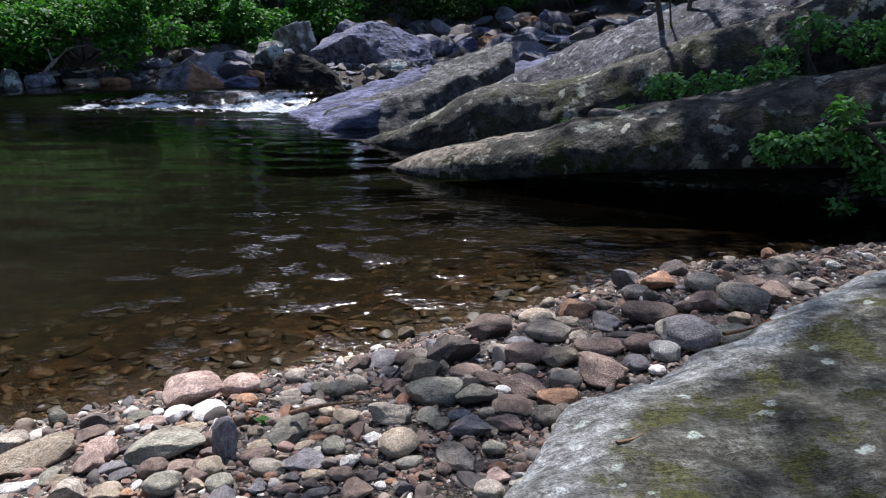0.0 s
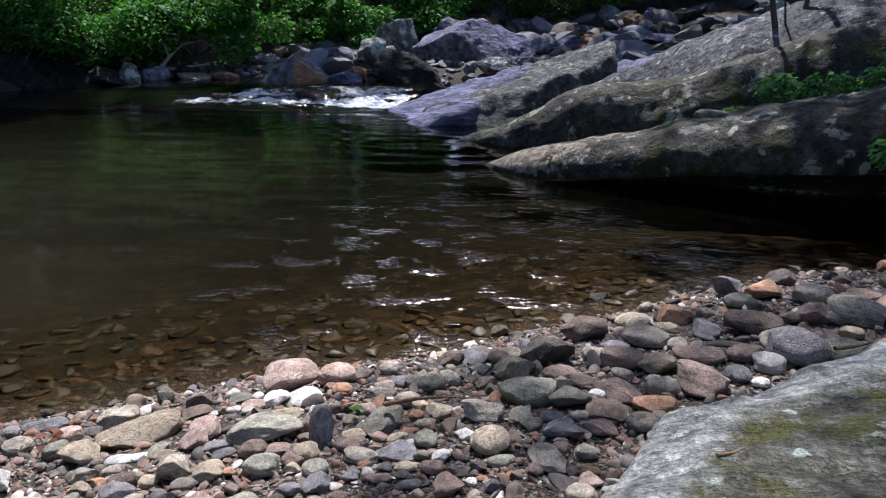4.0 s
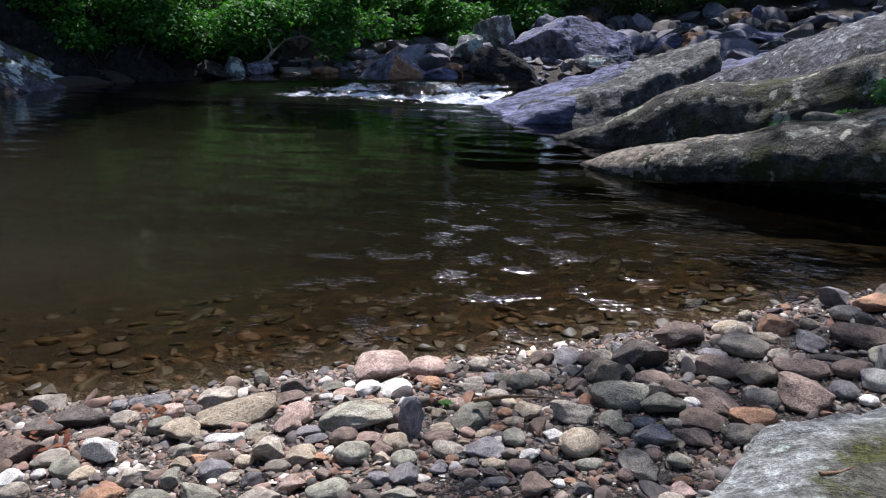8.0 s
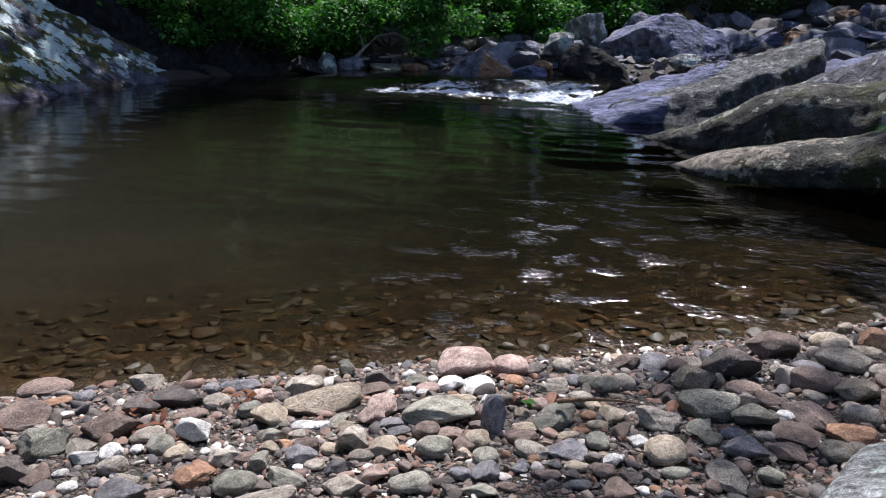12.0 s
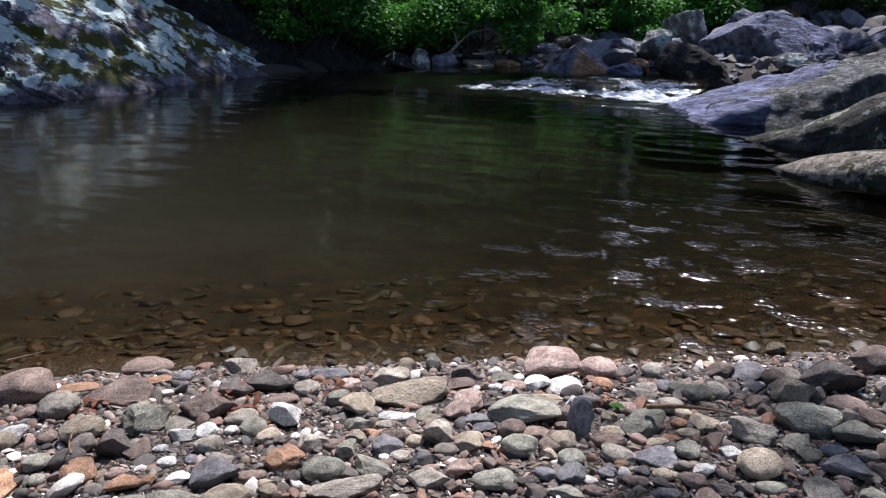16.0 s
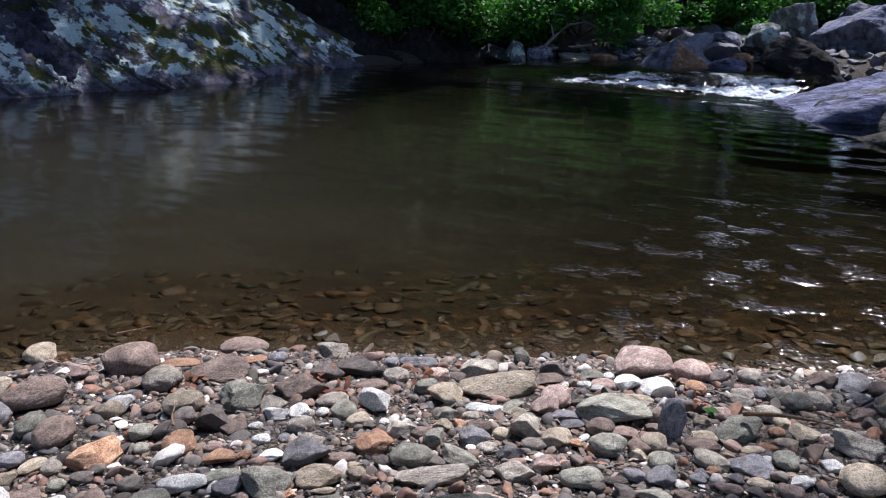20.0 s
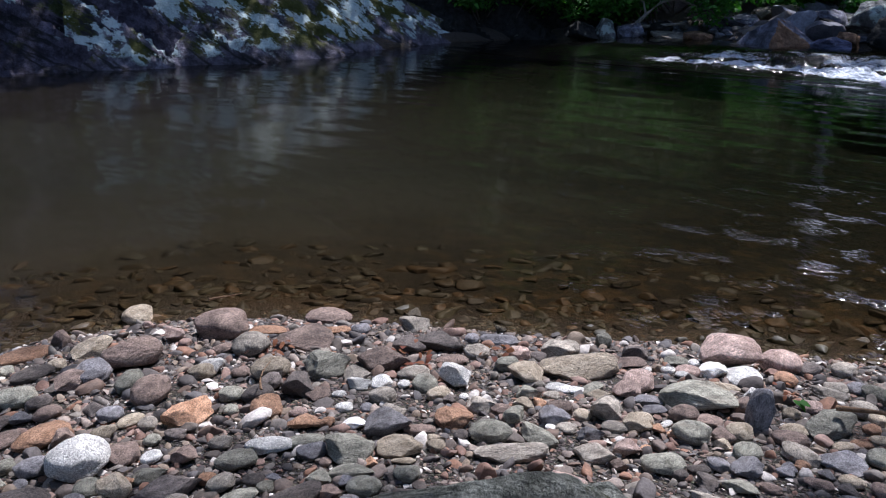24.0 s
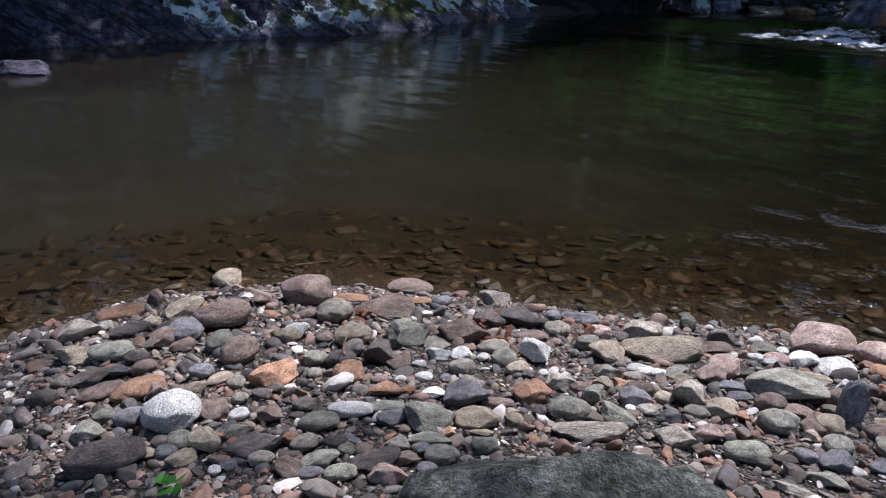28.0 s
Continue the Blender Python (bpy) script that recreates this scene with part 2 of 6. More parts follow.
def island_mat(name, palette, rough=0.75, size=1.0):
    """Many small stones in one mesh, each with a colour of its own."""
    m, t, p = shader(name)
    g = node(t, "NewGeometry")
    v = coords(t)
    n = len(palette)
    r = node(t, "ValToRGB")
    r.color_ramp.interpolation = "CONSTANT"
    while len(r.color_ramp.elements) < n:
        r.color_ramp.elements.new(0.5)
    for i, (e, c) in enumerate(zip(r.color_ramp.elements, palette)):
        e.position, e.color = i / n, (*c, 1)
    t.links.new(g.outputs["Random Per Island"], r.inputs[0])
    mid, fine = noise_of(t, v, 40 * size, 4, 0.65), noise_of(t, v, 220 * size, 2, 0.7)
    col = mix(t, 0.55, r.outputs[0], ramp(t, mid, [(0.38, grey(0.5)), (0.6, grey(1.2))]), "MULTIPLY")
    col = mix(t, 0.5, col, ramp(t, fine, [(0.38, grey(0.5)), (0.6, grey(1.15))]), "MULTIPLY")
    t.links.new(col, p.inputs["Base Color"])
    p.inputs["Roughness"].default_value = rough
    p.inputs["Specular IOR Level"].default_value = 0.35
    bump(t, p, mid, 0.4, 0.006)
    return m


M_pebble = island_mat("pebbles", [(0.200, 0.172, 0.152), (0.096, 0.080, 0.074), (0.288, 0.188, 0.152), (0.620, 0.560, 0.510), (0.160, 0.108, 0.084), (0.248, 0.188, 0.140), (0.120, 0.108, 0.108), (0.264, 0.140, 0.092),
                                  (0.208, 0.180, 0.152), (0.152, 0.120, 0.104), (0.080, 0.068, 0.064), (0.320, 0.256, 0.216), (0.200, 0.116, 0.088), (0.128, 0.104, 0.088), (0.112, 0.096, 0.092), (0.168, 0.128, 0.108)])
M_bed_stone = island_mat("bed_stones", [(0.06, 0.044, 0.026), (0.05, 0.041, 0.027), (0.075, 0.052, 0.028), (0.062, 0.053, 0.035), (0.09, 0.055, 0.026), (0.045, 0.037, 0.027), (0.07, 0.06, 0.036)], 0.6)


def ground_mat():
    m, t, p = shader("gravel_and_soil")
    v = coords(t)
    a, b, c = noise_of(t, v, 0.7, 5), noise_of(t, v, 25, 6, 0.7), noise_of(t, v, 120, 4, 0.75)
    col = ramp(t, b, [(0.3, (0.05, 0.04, 0.03)), (0.7, (0.17, 0.14, 0.115))])
    col = mix(t, ramp(t, a, [(0.4, grey(0)), (0.6, grey(0.6))]), col, (0.045, 0.04, 0.022))
    vo = node(t, "TexVoronoi", Scale=110.0)
    t.links.new(v, vo.inputs["Vector"])
    grit = node(t, "HueSaturation", Saturation=0.3, Value=1.0)
    t.links.new(vo.outputs["Color"], grit.inputs["Color"])
    grains = mix(t, 1.0, grit.outputs[0], ramp(t, vo.outputs["Distance"], [(0.2, (0.21, 0.16, 0.13)), (0.65, (0.03, 0.023, 0.018))]), "MULTIPLY")
    col = mix(t, 0.85, col, grains)
    col = mix(t, 0.6, col, ramp(t, c, [(0.35, grey(0.35)), (0.62, grey(1.15))]), "MULTIPLY")
    # olive silt on the bed, coloured extra dark for the light lost in deep water
    z = node(t, "SeparateXYZ")
    t.links.new(v, z.inputs[0])
    sand = noise_of(t, v, 1.1, 4, 0.6)
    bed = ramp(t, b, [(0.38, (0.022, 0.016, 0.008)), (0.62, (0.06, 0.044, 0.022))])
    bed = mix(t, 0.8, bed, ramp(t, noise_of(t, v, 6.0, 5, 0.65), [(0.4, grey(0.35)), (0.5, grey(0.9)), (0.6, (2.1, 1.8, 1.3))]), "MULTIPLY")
    shoal = node(t, "MapRange")
    t.links.new(z.outputs["X"], shoal.inputs["Value"])
    near = node(t, "MapRange")
    t.links.new(z.outputs["Y"], near.inputs["Value"])
    near.inputs["From Min"].default_value, near.inputs["From Max"].default_value = 7.5, 4.5
    shoal.inputs["From Min"].default_value, shoal.inputs["From Max"].default_value = -1.8, -4.2
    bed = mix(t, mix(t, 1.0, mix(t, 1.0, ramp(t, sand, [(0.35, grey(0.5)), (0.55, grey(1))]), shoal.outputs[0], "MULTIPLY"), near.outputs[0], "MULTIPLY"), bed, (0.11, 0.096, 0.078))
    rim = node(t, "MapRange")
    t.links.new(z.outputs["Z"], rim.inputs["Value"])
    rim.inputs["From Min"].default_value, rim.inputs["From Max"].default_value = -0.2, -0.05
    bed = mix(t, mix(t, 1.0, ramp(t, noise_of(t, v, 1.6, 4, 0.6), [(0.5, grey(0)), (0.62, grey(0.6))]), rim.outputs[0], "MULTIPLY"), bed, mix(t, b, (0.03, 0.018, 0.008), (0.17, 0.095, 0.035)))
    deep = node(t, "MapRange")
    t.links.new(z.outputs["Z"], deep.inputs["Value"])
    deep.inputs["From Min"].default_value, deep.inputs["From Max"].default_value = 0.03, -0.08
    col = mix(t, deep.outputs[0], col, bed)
    t.links.new(col, p.inputs["Base Color"])
    p.inputs["Roughness"].default_value = 0.9
    hh = node(t, "Math", operation="MULTIPLY_ADD")
    t.links.new(vo.outputs["Distance"], hh.inputs[0])
    hh.inputs[1].default_value = -1.2
    t.links.new(c, hh.inputs[2])
    bump(t, p, hh.outputs[0], 1.0, 0.015)
    return m


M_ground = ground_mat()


def water_mat():
    m, t, p = shader("creek_water")
    # brown water takes the more light the deeper the bed lies; painted as a surface tint by depth
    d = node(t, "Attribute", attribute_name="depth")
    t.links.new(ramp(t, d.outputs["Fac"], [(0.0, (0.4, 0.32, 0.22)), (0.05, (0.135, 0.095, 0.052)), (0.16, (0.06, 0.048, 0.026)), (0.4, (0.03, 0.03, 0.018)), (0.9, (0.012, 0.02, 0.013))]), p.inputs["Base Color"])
    p.inputs["Transmission Weight"].default_value = 1.0
    p.inputs["IOR"].default_value = 1.33
    w = node(t, "TexCoord")
    x = node(t, "SeparateXYZ")
    t.links.new(w.outputs["Object"], x.inputs[0])
    blur = node(t, "MapRange")
    t.links.new(x.outputs["X"], blur.inputs["Value"])
    for key, val in (("From Min", -1.0), ("From Max", -5.0), ("To Min", 0.06), ("To Max", 0.11)):
        blur.inputs[key].default_value = val
    t.links.new(blur.outputs[0], p.inputs["Roughness"])
    v = coords(t, (1.0, 2.2, 1.0), (0, 0, 20))
    a, b = noise_of(t, v, 1.3, 1, 0.4), noise_of(t, v, 6.5, 1, 0.5)

    def patch(loc, scale, lo, hi):
        c = node(t, "Mapping", vector_type="POINT")
        c.inputs["Location"].default_value, c.inputs["Scale"].default_value = loc, scale
        t.links.new(w.outputs["Object"], c.inputs["Vector"])
        g = node(t, "TexGradient", gradient_type="SPHERICAL")
        t.links.new(c.outputs[0], g.inputs[0])
        k = node(t, "MapRange")
        t.links.new(g.outputs["Fac"], k.inputs["Value"])
        k.inputs["To Min"].default_value, k.inputs["To Max"].default_value = lo, hi
        return k.outputs[0]

    def add(x, y, z):
        h = node(t, "Math", operation="MULTIPLY_ADD")
        for sock, val in zip(h.inputs, (x, y, z)):
            t.links.new(val, sock)
        return h.outputs[0]
    # the riffle by the ledge ruffles the water more than the still middle
    h = add(b, patch((-0.15, -1.55, 0), (0.35, 0.32, 1), 0.06, 0.5), a)
    # scattered steep wavelets over the shallows catch the sun
    steep = mix(t, 1.0, ramp(t, noise_of(t, coords(t, (1, 1.3, 1)), 3.2, 3, 0.6), [(0.56, grey(0)), (0.66, grey(1))]), noise_of(t, coords(t, (1, 1.25, 1), (0, 0, -15)), 36, 0, 0.5), "MULTIPLY")
    h = add(steep, patch((0.15, -1.95, 0), (0.5, 0.48, 1), 0.0, 2.9), h)
    bump(t, p, h, 0.29, 0.06)
    # fine silt hangs in the slack water on the inner side of the bend
    cloud = node(t, "BsdfDiffuse", Color=(0.2, 0.165, 0.115, 1))
    slack = node(t, "MapRange")
    t.links.new(x.outputs["X"], slack.inputs["Value"])
    for key, val in (("From Min", -1.5), ("From Max", -4.5), ("To Min", 0.006), ("To Max", 0.042)):
        slack.inputs[key].default_value = val
    dm = node(t, "MapRange")
    t.links.new(d.outputs["Fac"], dm.inputs["Value"])
    dm.inputs["From Min"].default_value, dm.inputs["From Max"].default_value = 0.05, 0.3
    ys = node(t, "MapRange")
    t.links.new(x.outputs["Y"], ys.inputs["Value"])
    ys.inputs["From Min"].default_value, ys.inputs["From Max"].default_value = 8.5, 4.0
    amount = mix(t, 1.0, mix(t, 1.0, slack.outputs[0], dm.outputs[0], "MULTIPLY"), ys.outputs[0], "MULTIPLY")
    mx = node(t, "MixShader")
    t.links.new(amount, mx.inputs[0])
    t.links.new(p.outputs[0], mx.inputs[1])
    t.links.new(cloud.outputs[0], mx.inputs[2])
    t.links.new(mx.outputs[0], t.nodes["Material Output"].inputs[0])
    return m


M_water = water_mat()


def foam_mat():
    m, t, p = shader("white_water")
    v = coords(t, (0.6, 1.7, 1), (0, 0, 12))
    a, c = noise_of(t, v, 3.4, 9, 0.8), noise_of(t, v, 11, 5, 0.75)
    t.links.new(ramp(t, c, [(0.36, (0.3, 0.37, 0.5)), (0.58, (0.86, 0.9, 0.97))]), p.inputs["Base Color"])
    p.inputs["Roughness"].default_value = 0.6
    g = node(t, "BsdfGlass", IOR=1.33, Roughness=0.1)
    g.inputs["Color"].default_value = (0.92, 0.92, 0.88, 1)
    mx = node(t, "MixShader")
    at = node(t, "Attribute", attribute_name="foam")
    s = node(t, "Math", operation="ADD")
    t.links.new(a, s.inputs[0])
    t.links.new(at.outputs["Fac"], s.inputs[1])
    f = ramp(t, s.outputs[0], [(0.8, grey(0)), (1.0, grey(1))])
    t.links.new(f, mx.inputs[0])
    t.links.new(g.outputs[0], mx.inputs[1])
    t.links.new(p.outputs[0], mx.inputs[2])
    t.links.new(mx.outputs[0], t.nodes["Material Output"].inputs[0])
    bump(t, p, c, 1.0, 0.08)
    return m


M_foam = foam_mat()


def leaf_mat(name, a, b):
    m, t, p = shader(name)
    g = node(t, "NewGeometry")
    col = ramp(t, g.outputs["Random Per Island"], [(0.0, a), (1.0, b)])
    col = mix(t, 0.4, col, ramp(t, noise_of(t, coords(t), 30, 3), [(0.3, grey(0.5)), (0.7, grey(1.15))]), "MULTIPLY")
    t.links.new(col, p.inputs["Base Color"])
    p.inputs["Roughness"].default_value = 0.65
    p.inputs["Specular IOR Level"].default_value = 0.22
    tr = node(t, "BsdfTranslucent")
    t.links.new(mix(t, 1.0, col, (1.2, 1.5, 0.5), "MULTIPLY"), tr.inputs[0])
    mx = node(t, "MixShader")
    mx.inputs[0].default_value = 0.3
    t.links.new(p.outputs[0], mx.inputs[1])
    t.links.new(tr.outputs[0], mx.inputs[2])
    t.links.new(mx.outputs[0], t.nodes["Material Output"].inputs[0])
    return m


M_leaf = leaf_mat("shrub_leaves", (0.022, 0.085, 0.016), (0.075, 0.225, 0.034))
M_leaf_dark = leaf_mat("forest_leaves", (0.02, 0.045, 0.012), (0.05, 0.1, 0.025))
M_leaf_blue = leaf_mat("laurel_leaves", (0.05, 0.15, 0.045), (0.17, 0.36, 0.12))


def bark_mat(name, dark, light):
    m, t, p = shader(name)
    v = coords(t, (1, 1, 0.2))
    a = noise_of(t, v, 25, 6, 0.7)
    t.links.new(ramp(t, a, [(0.3, dark), (0.7, light)]), p.inputs["Base Color"])
    p.inputs["Roughness"].default_value = 0.9
    bump(t, p, a, 0.8, 0.03)
    return m


M_bark = bark_mat("bark", (0.03, 0.025, 0.02), (0.12, 0.1, 0.085))
M_bark_pale = bark_mat("pale_bark", (0.14, 0.13, 0.14), (0.34, 0.33, 0.35))

# ---- mesh helpers ----


def mesh_object(name, verts, faces, material, parent=None, label="", smooth=True):
    me = bpy.data.meshes.new(name)
    me.from_pydata([tuple(map(float, v)) for v in verts], [], [tuple(map(int, f)) for f in faces])
    if smooth:
        me.polygons.foreach_set("use_smooth", [True] * len(me.polygons))
    me.materials.append(material)
    ob = new(name, me)
    if parent:
        ob.parent = parent
    return tagged(ob, label) if label else ob


def fractal(p, scale, octaves=4, fall=0.5):
    return noise.fractal(Vector(p) * scale, -math.log(fall) / math.log(2.03), 2.03, octaves)


def seg_dist(x, y, a, b):
    ax, ay, bx, by = *a, *b
    dx, dy = bx - ax, by - ay
    u = np.clip(((x - ax) * dx + (y - ay) * dy) / (dx * dx + dy * dy), 0, 1)
    return np.hypot(x - ax - u * dx, y - ay - u * dy)


def inside_dist(x, y, poly):
    """Distance to the outline, positive inside."""
    x, y = np.asarray(x, float), np.asarray(y, float)
    d, odd = np.full(x.shape, 1e9), np.zeros(x.shape, bool)
    for a, b in zip(poly, poly[1:] + poly[:1]):
        d = np.minimum(d, seg_dist(x, y, a, b))
        cross = ((a[1] > y) != (b[1] > y))
        xi = a[0] + (y - a[1]) * (b[0] - a[0]) / (b[1] - a[1] if b[1] != a[1] else 1e-9)
        odd ^= cross & (x < xi)
    return np.where(odd, d, -d)


# ---- the plan ----
SHORE = [(6, 5.7), (4, 5.15), (2.6, 4.75), (2.0, 4.52), (1.3, 4.3), (0.9, 4.1), (0.4, 3.68), (0.1, 3.5), (-0.4, 3.12), (-1.05, 2.84), (-1.5, 2.55),
         (-1.95, 2.32), (-2.35, 2.07), (-2.75, 1.78), (-3.05, 1.25), (-3.05, 0.75), (-3.3, 0), (-4.2, -3), (-5, -9)]
FAR_SIDE = [(-14, -9), (-12.4, -2), (-11.6, 3.0), (-10.7, 5.9), (-9.3, 8.5), (-9.2, 10.9), (-8.4, 12.5), (-6.8, 13.4), (-4.6, 13.3), (-3, 13.5),
            (-1.3, 13.6), (-0.3, 12.6), (0.5, 10.8), (2, 8.6), (6, 7.4)]
POOL = SHORE + FAR_SIDE


def ground_z(x, y):
    x, y = np.asarray(x, float), np.asarray(y, float)
    d = inside_dist(x, y, POOL)
    near = np.minimum.reduce([seg_dist(x, y, a, b) for a, b in zip(SHORE, SHORE[1:])])
    far = np.minimum.reduce([seg_dist(x, y, a, b) for a, b in zip(FAR_SIDE, FAR_SIDE[1:])])
    beach = 0.2 * (1 - np.exp(-near / 0.7)) + 0.05 * near
    bank = 0.25 * (1 - np.exp(-far / 0.4)) + 0.05 * far + 0.12 * np.maximum(far - 4, 0)
    bank = np.minimum(bank, 14.0)
    land = np.where(near < far, np.minimum(beach, 3.0), bank)
    bed = -np.minimum(0.2 * near + 0.25 * np.maximum(near - 0.7, 0), 0.9 * far + 0.2)
    return np.where(d > 0, np.maximum(bed, -1.5), land)


def gz(x, y):
    return float(ground_z(x, y))


def build_ground():
    def axis(lo, hi, step, far):
        fine = np.arange(lo, hi + step / 2, step)
        out = [far * (1 - k / 14) ** 2.2 for k in range(14)]
        return np.concatenate([lo - np.array(out), fine, hi + np.array(out[::-1])])
    xs, ys = axis(-13, 7, 0.1, 300.0), axis(-3, 19, 0.1, 300.0)
    gx, gy = np.meshgrid(xs, ys)
    z = ground_z(gx, gy)
    v = np.stack([gx, gy, z], -1).reshape(-1, 3)
    for i in range(len(v)):
        if -14 < v[i, 0] < 8 and -4 < v[i, 1] < 20:
            v[i, 2] += 0.004 * noise.noise(Vector((v[i, 0] * 3, v[i, 1] * 3, 0))) + 0.003 * noise.noise(Vector((v[i, 0] * 11, v[i, 1] * 11, 0)))
    nx, ny = len(xs), len(ys)
    i = (np.arange(ny - 1)[:, None] * nx + np.arange(nx - 1)).ravel()
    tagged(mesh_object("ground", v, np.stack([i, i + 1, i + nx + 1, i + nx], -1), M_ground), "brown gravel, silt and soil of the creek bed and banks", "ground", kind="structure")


build_ground()


def build_water():
    xs, ys = np.linspace(-14, 7, 160), np.linspace(-9, 13.6, 172)
    gx, gy = np.meshgrid(xs, ys)
    v = np.stack([gx, gy, 0 * gx], -1).reshape(-1, 3)
    i = (np.arange(len(ys) - 1)[:, None] * len(xs) + np.arange(len(xs) - 1)).ravel()
    ob = mesh_object("water", v, np.stack([i, i + 1, i + len(xs) + 1, i + len(xs)], -1), M_water)
    # bed depth under each point, which drives the painted darkening
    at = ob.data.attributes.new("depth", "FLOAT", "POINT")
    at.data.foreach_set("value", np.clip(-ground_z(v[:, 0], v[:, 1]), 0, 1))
    ob.visible_shadow = False
    tagged(ob, "dark olive-brown creek pool, clear over stones at its edge", "water", kind="structure")


build_water()


def build_rapids():
    """Water that drops over a low sill into the pool, broken to foam."""
    nx, ny = 260, 120
    verts, foam = [], []
    for j in range(ny):
        for i in range(nx):
            u, w = i / (nx - 1), j / (ny - 1)
            x = -7.75 + 6.0 * u
            y = 10.3 + 2.9 * w
            mid = 11.3 - 0.3 * (1 - u)
            drop = 0.14 / (1 + math.exp(-(y - mid - 0.3) * 6))
            n = fractal((x, y * 1.8, 0), 2.6, 6, 0.68)
            edge = min(1.0, 6 * u, 30 * (1 - u), 5 * w)
            strength = math.exp(-((y - mid) / (0.45 + 0.5 * u)) ** 2) * (0.1 + 0.9 * min(1, max(0, (u - 0.32) / 0.4))) * edge
            verts.append((x, y, 0.006 + drop * min(1, 4 * u) + 0.085 * strength * (n + 0.25) + 0.02 * strength * math.sin(y * 9 + x * 2)))
            foam.append(0.5 * strength * (0.9 + 1.1 * fractal((x * 0.8, y * 2.4, 4), 1.3, 4)) + 0.03 * edge)
    i = (np.arange(ny - 1)[:, None] * nx + np.arange(nx - 1)).ravel()
    ob = mesh_object("rapids", verts, np.stack([i, i + 1, i + nx + 1, i + nx], -1), M_foam)
    at = ob.data.attributes.new("foam", "FLOAT", "POINT")
    at.data.foreach_set("value", foam)
    ob.visible_shadow = False
    tagged(ob, "small white rapids tumbling into the pool", "rapids", kind="stuff")


build_rapids()

# ---- rocks ----
ICO = {}


def ico(level):
    if level not in ICO:
        bm = bmesh.new()
        bmesh.ops.create_icosphere(bm, subdivisions=level, radius=1.0)
        ICO[level] = (np.array([v.co[:] for v in bm.verts]), np.array([[v.index for v in f.verts] for f in bm.faces]))
        bm.free()
    return ICO[level]


def rock_shape(seed, level, cuts=7, flat=0.25, rough=0.1, boxy=0.8, bite=(0.62, 0.88)):
    """A unit rock: rounded block, planed by a few random cuts, then worn."""
    rng = random.Random(seed)
    v, f = ico(level)
    v = v.copy()
    v = np.sign(v) * np.abs(v) ** boxy
    for _ in range(cuts):
        n = np.array([rng.gauss(0, 1) for _ in range(3)])
        n /= np.linalg.norm(n)
        h = rng.uniform(*bite)
        over = np.maximum(v @ n - h, 0)
        v -= (1 - flat) * over[:, None] * n
    off = Vector((rng.uniform(-50, 50), rng.uniform(-50, 50), rng.uniform(-50, 50)))
    if rough:
        for i in range(len(v)):
            p = Vector(v[i])
            v[i] *= 1 + rough * fractal(p + off, 1.1, 5 if level > 3 else 3, 0.58)
    v /= np.abs(v).max(0)
    return v, f


def boulder(x, y, z, w, d, h, turn=0.0, material=None, label="weathered grey creek boulder", seed=0, lean=0.0, pitch=0.0, level=5, cuts=12, rough=0.16, name="boulder", group="", boxy=0.8):
    """A rock w wide, d deep and h high whose middle stands at x, y, z."""
    v, f = rock_shape(seed, level, cuts, 0.06, rough, boxy, (0.48, 0.8))
    ob = mesh_object(name, v * np.array([w / 2, d / 2, h / 2]), f, material or M_boulder)
    ob.matrix_world = pose(x, y, z, pitch, lean, turn)
    return tagged(ob, label, "rock", group)



def hewn(x, y, z, planes, turn, material, label, seed, second=None, facing=(0, 0, 1), limit=0.5, worn=1.0, crisp=26.0):
    """An angular boulder cut by a few planes (normal, distance); faces that look one way may be of a second stone."""
    dirs, f = ico(6)
    dirs = np.array(dirs, float)
    dirs /= np.linalg.norm(dirs, axis=1)[:, None]
    cut = []
    for n, d in planes:
        n = np.array(n, float) / np.linalg.norm(n)
        cut.append(d / np.maximum(dirs @ n, 1e-3))
    cut = np.array(cut)
    r = (cut ** -crisp).sum(0) ** (-1 / crisp)
    v = dirs * r[:, None]
    for i in range(len(v)):
        p = Vector(v[i])
        v[i] *= 1 + worn * 0.11 * fractal(p + Vector((seed, 0, 0)), 1.8, 3) + worn * 0.045 * fractal(p + Vector((0, seed, 0)), 6.0, 3)
    ob = mesh_object("boulder", v, f, material)
    ob.matrix_world = pose(x, y, z, 0, 0, turn)
    if second:
        ob.data.materials.append(second)
        look_to = Vector(facing).normalized()
        for q in ob.data.polygons:
            wob = 0.25 * fractal(Vector(q.center) * 2.2, 1.0, 3)
            q.material_index = 1 if q.normal.dot(look_to) + wob > limit else 0
    return tagged(ob, label, "rock")


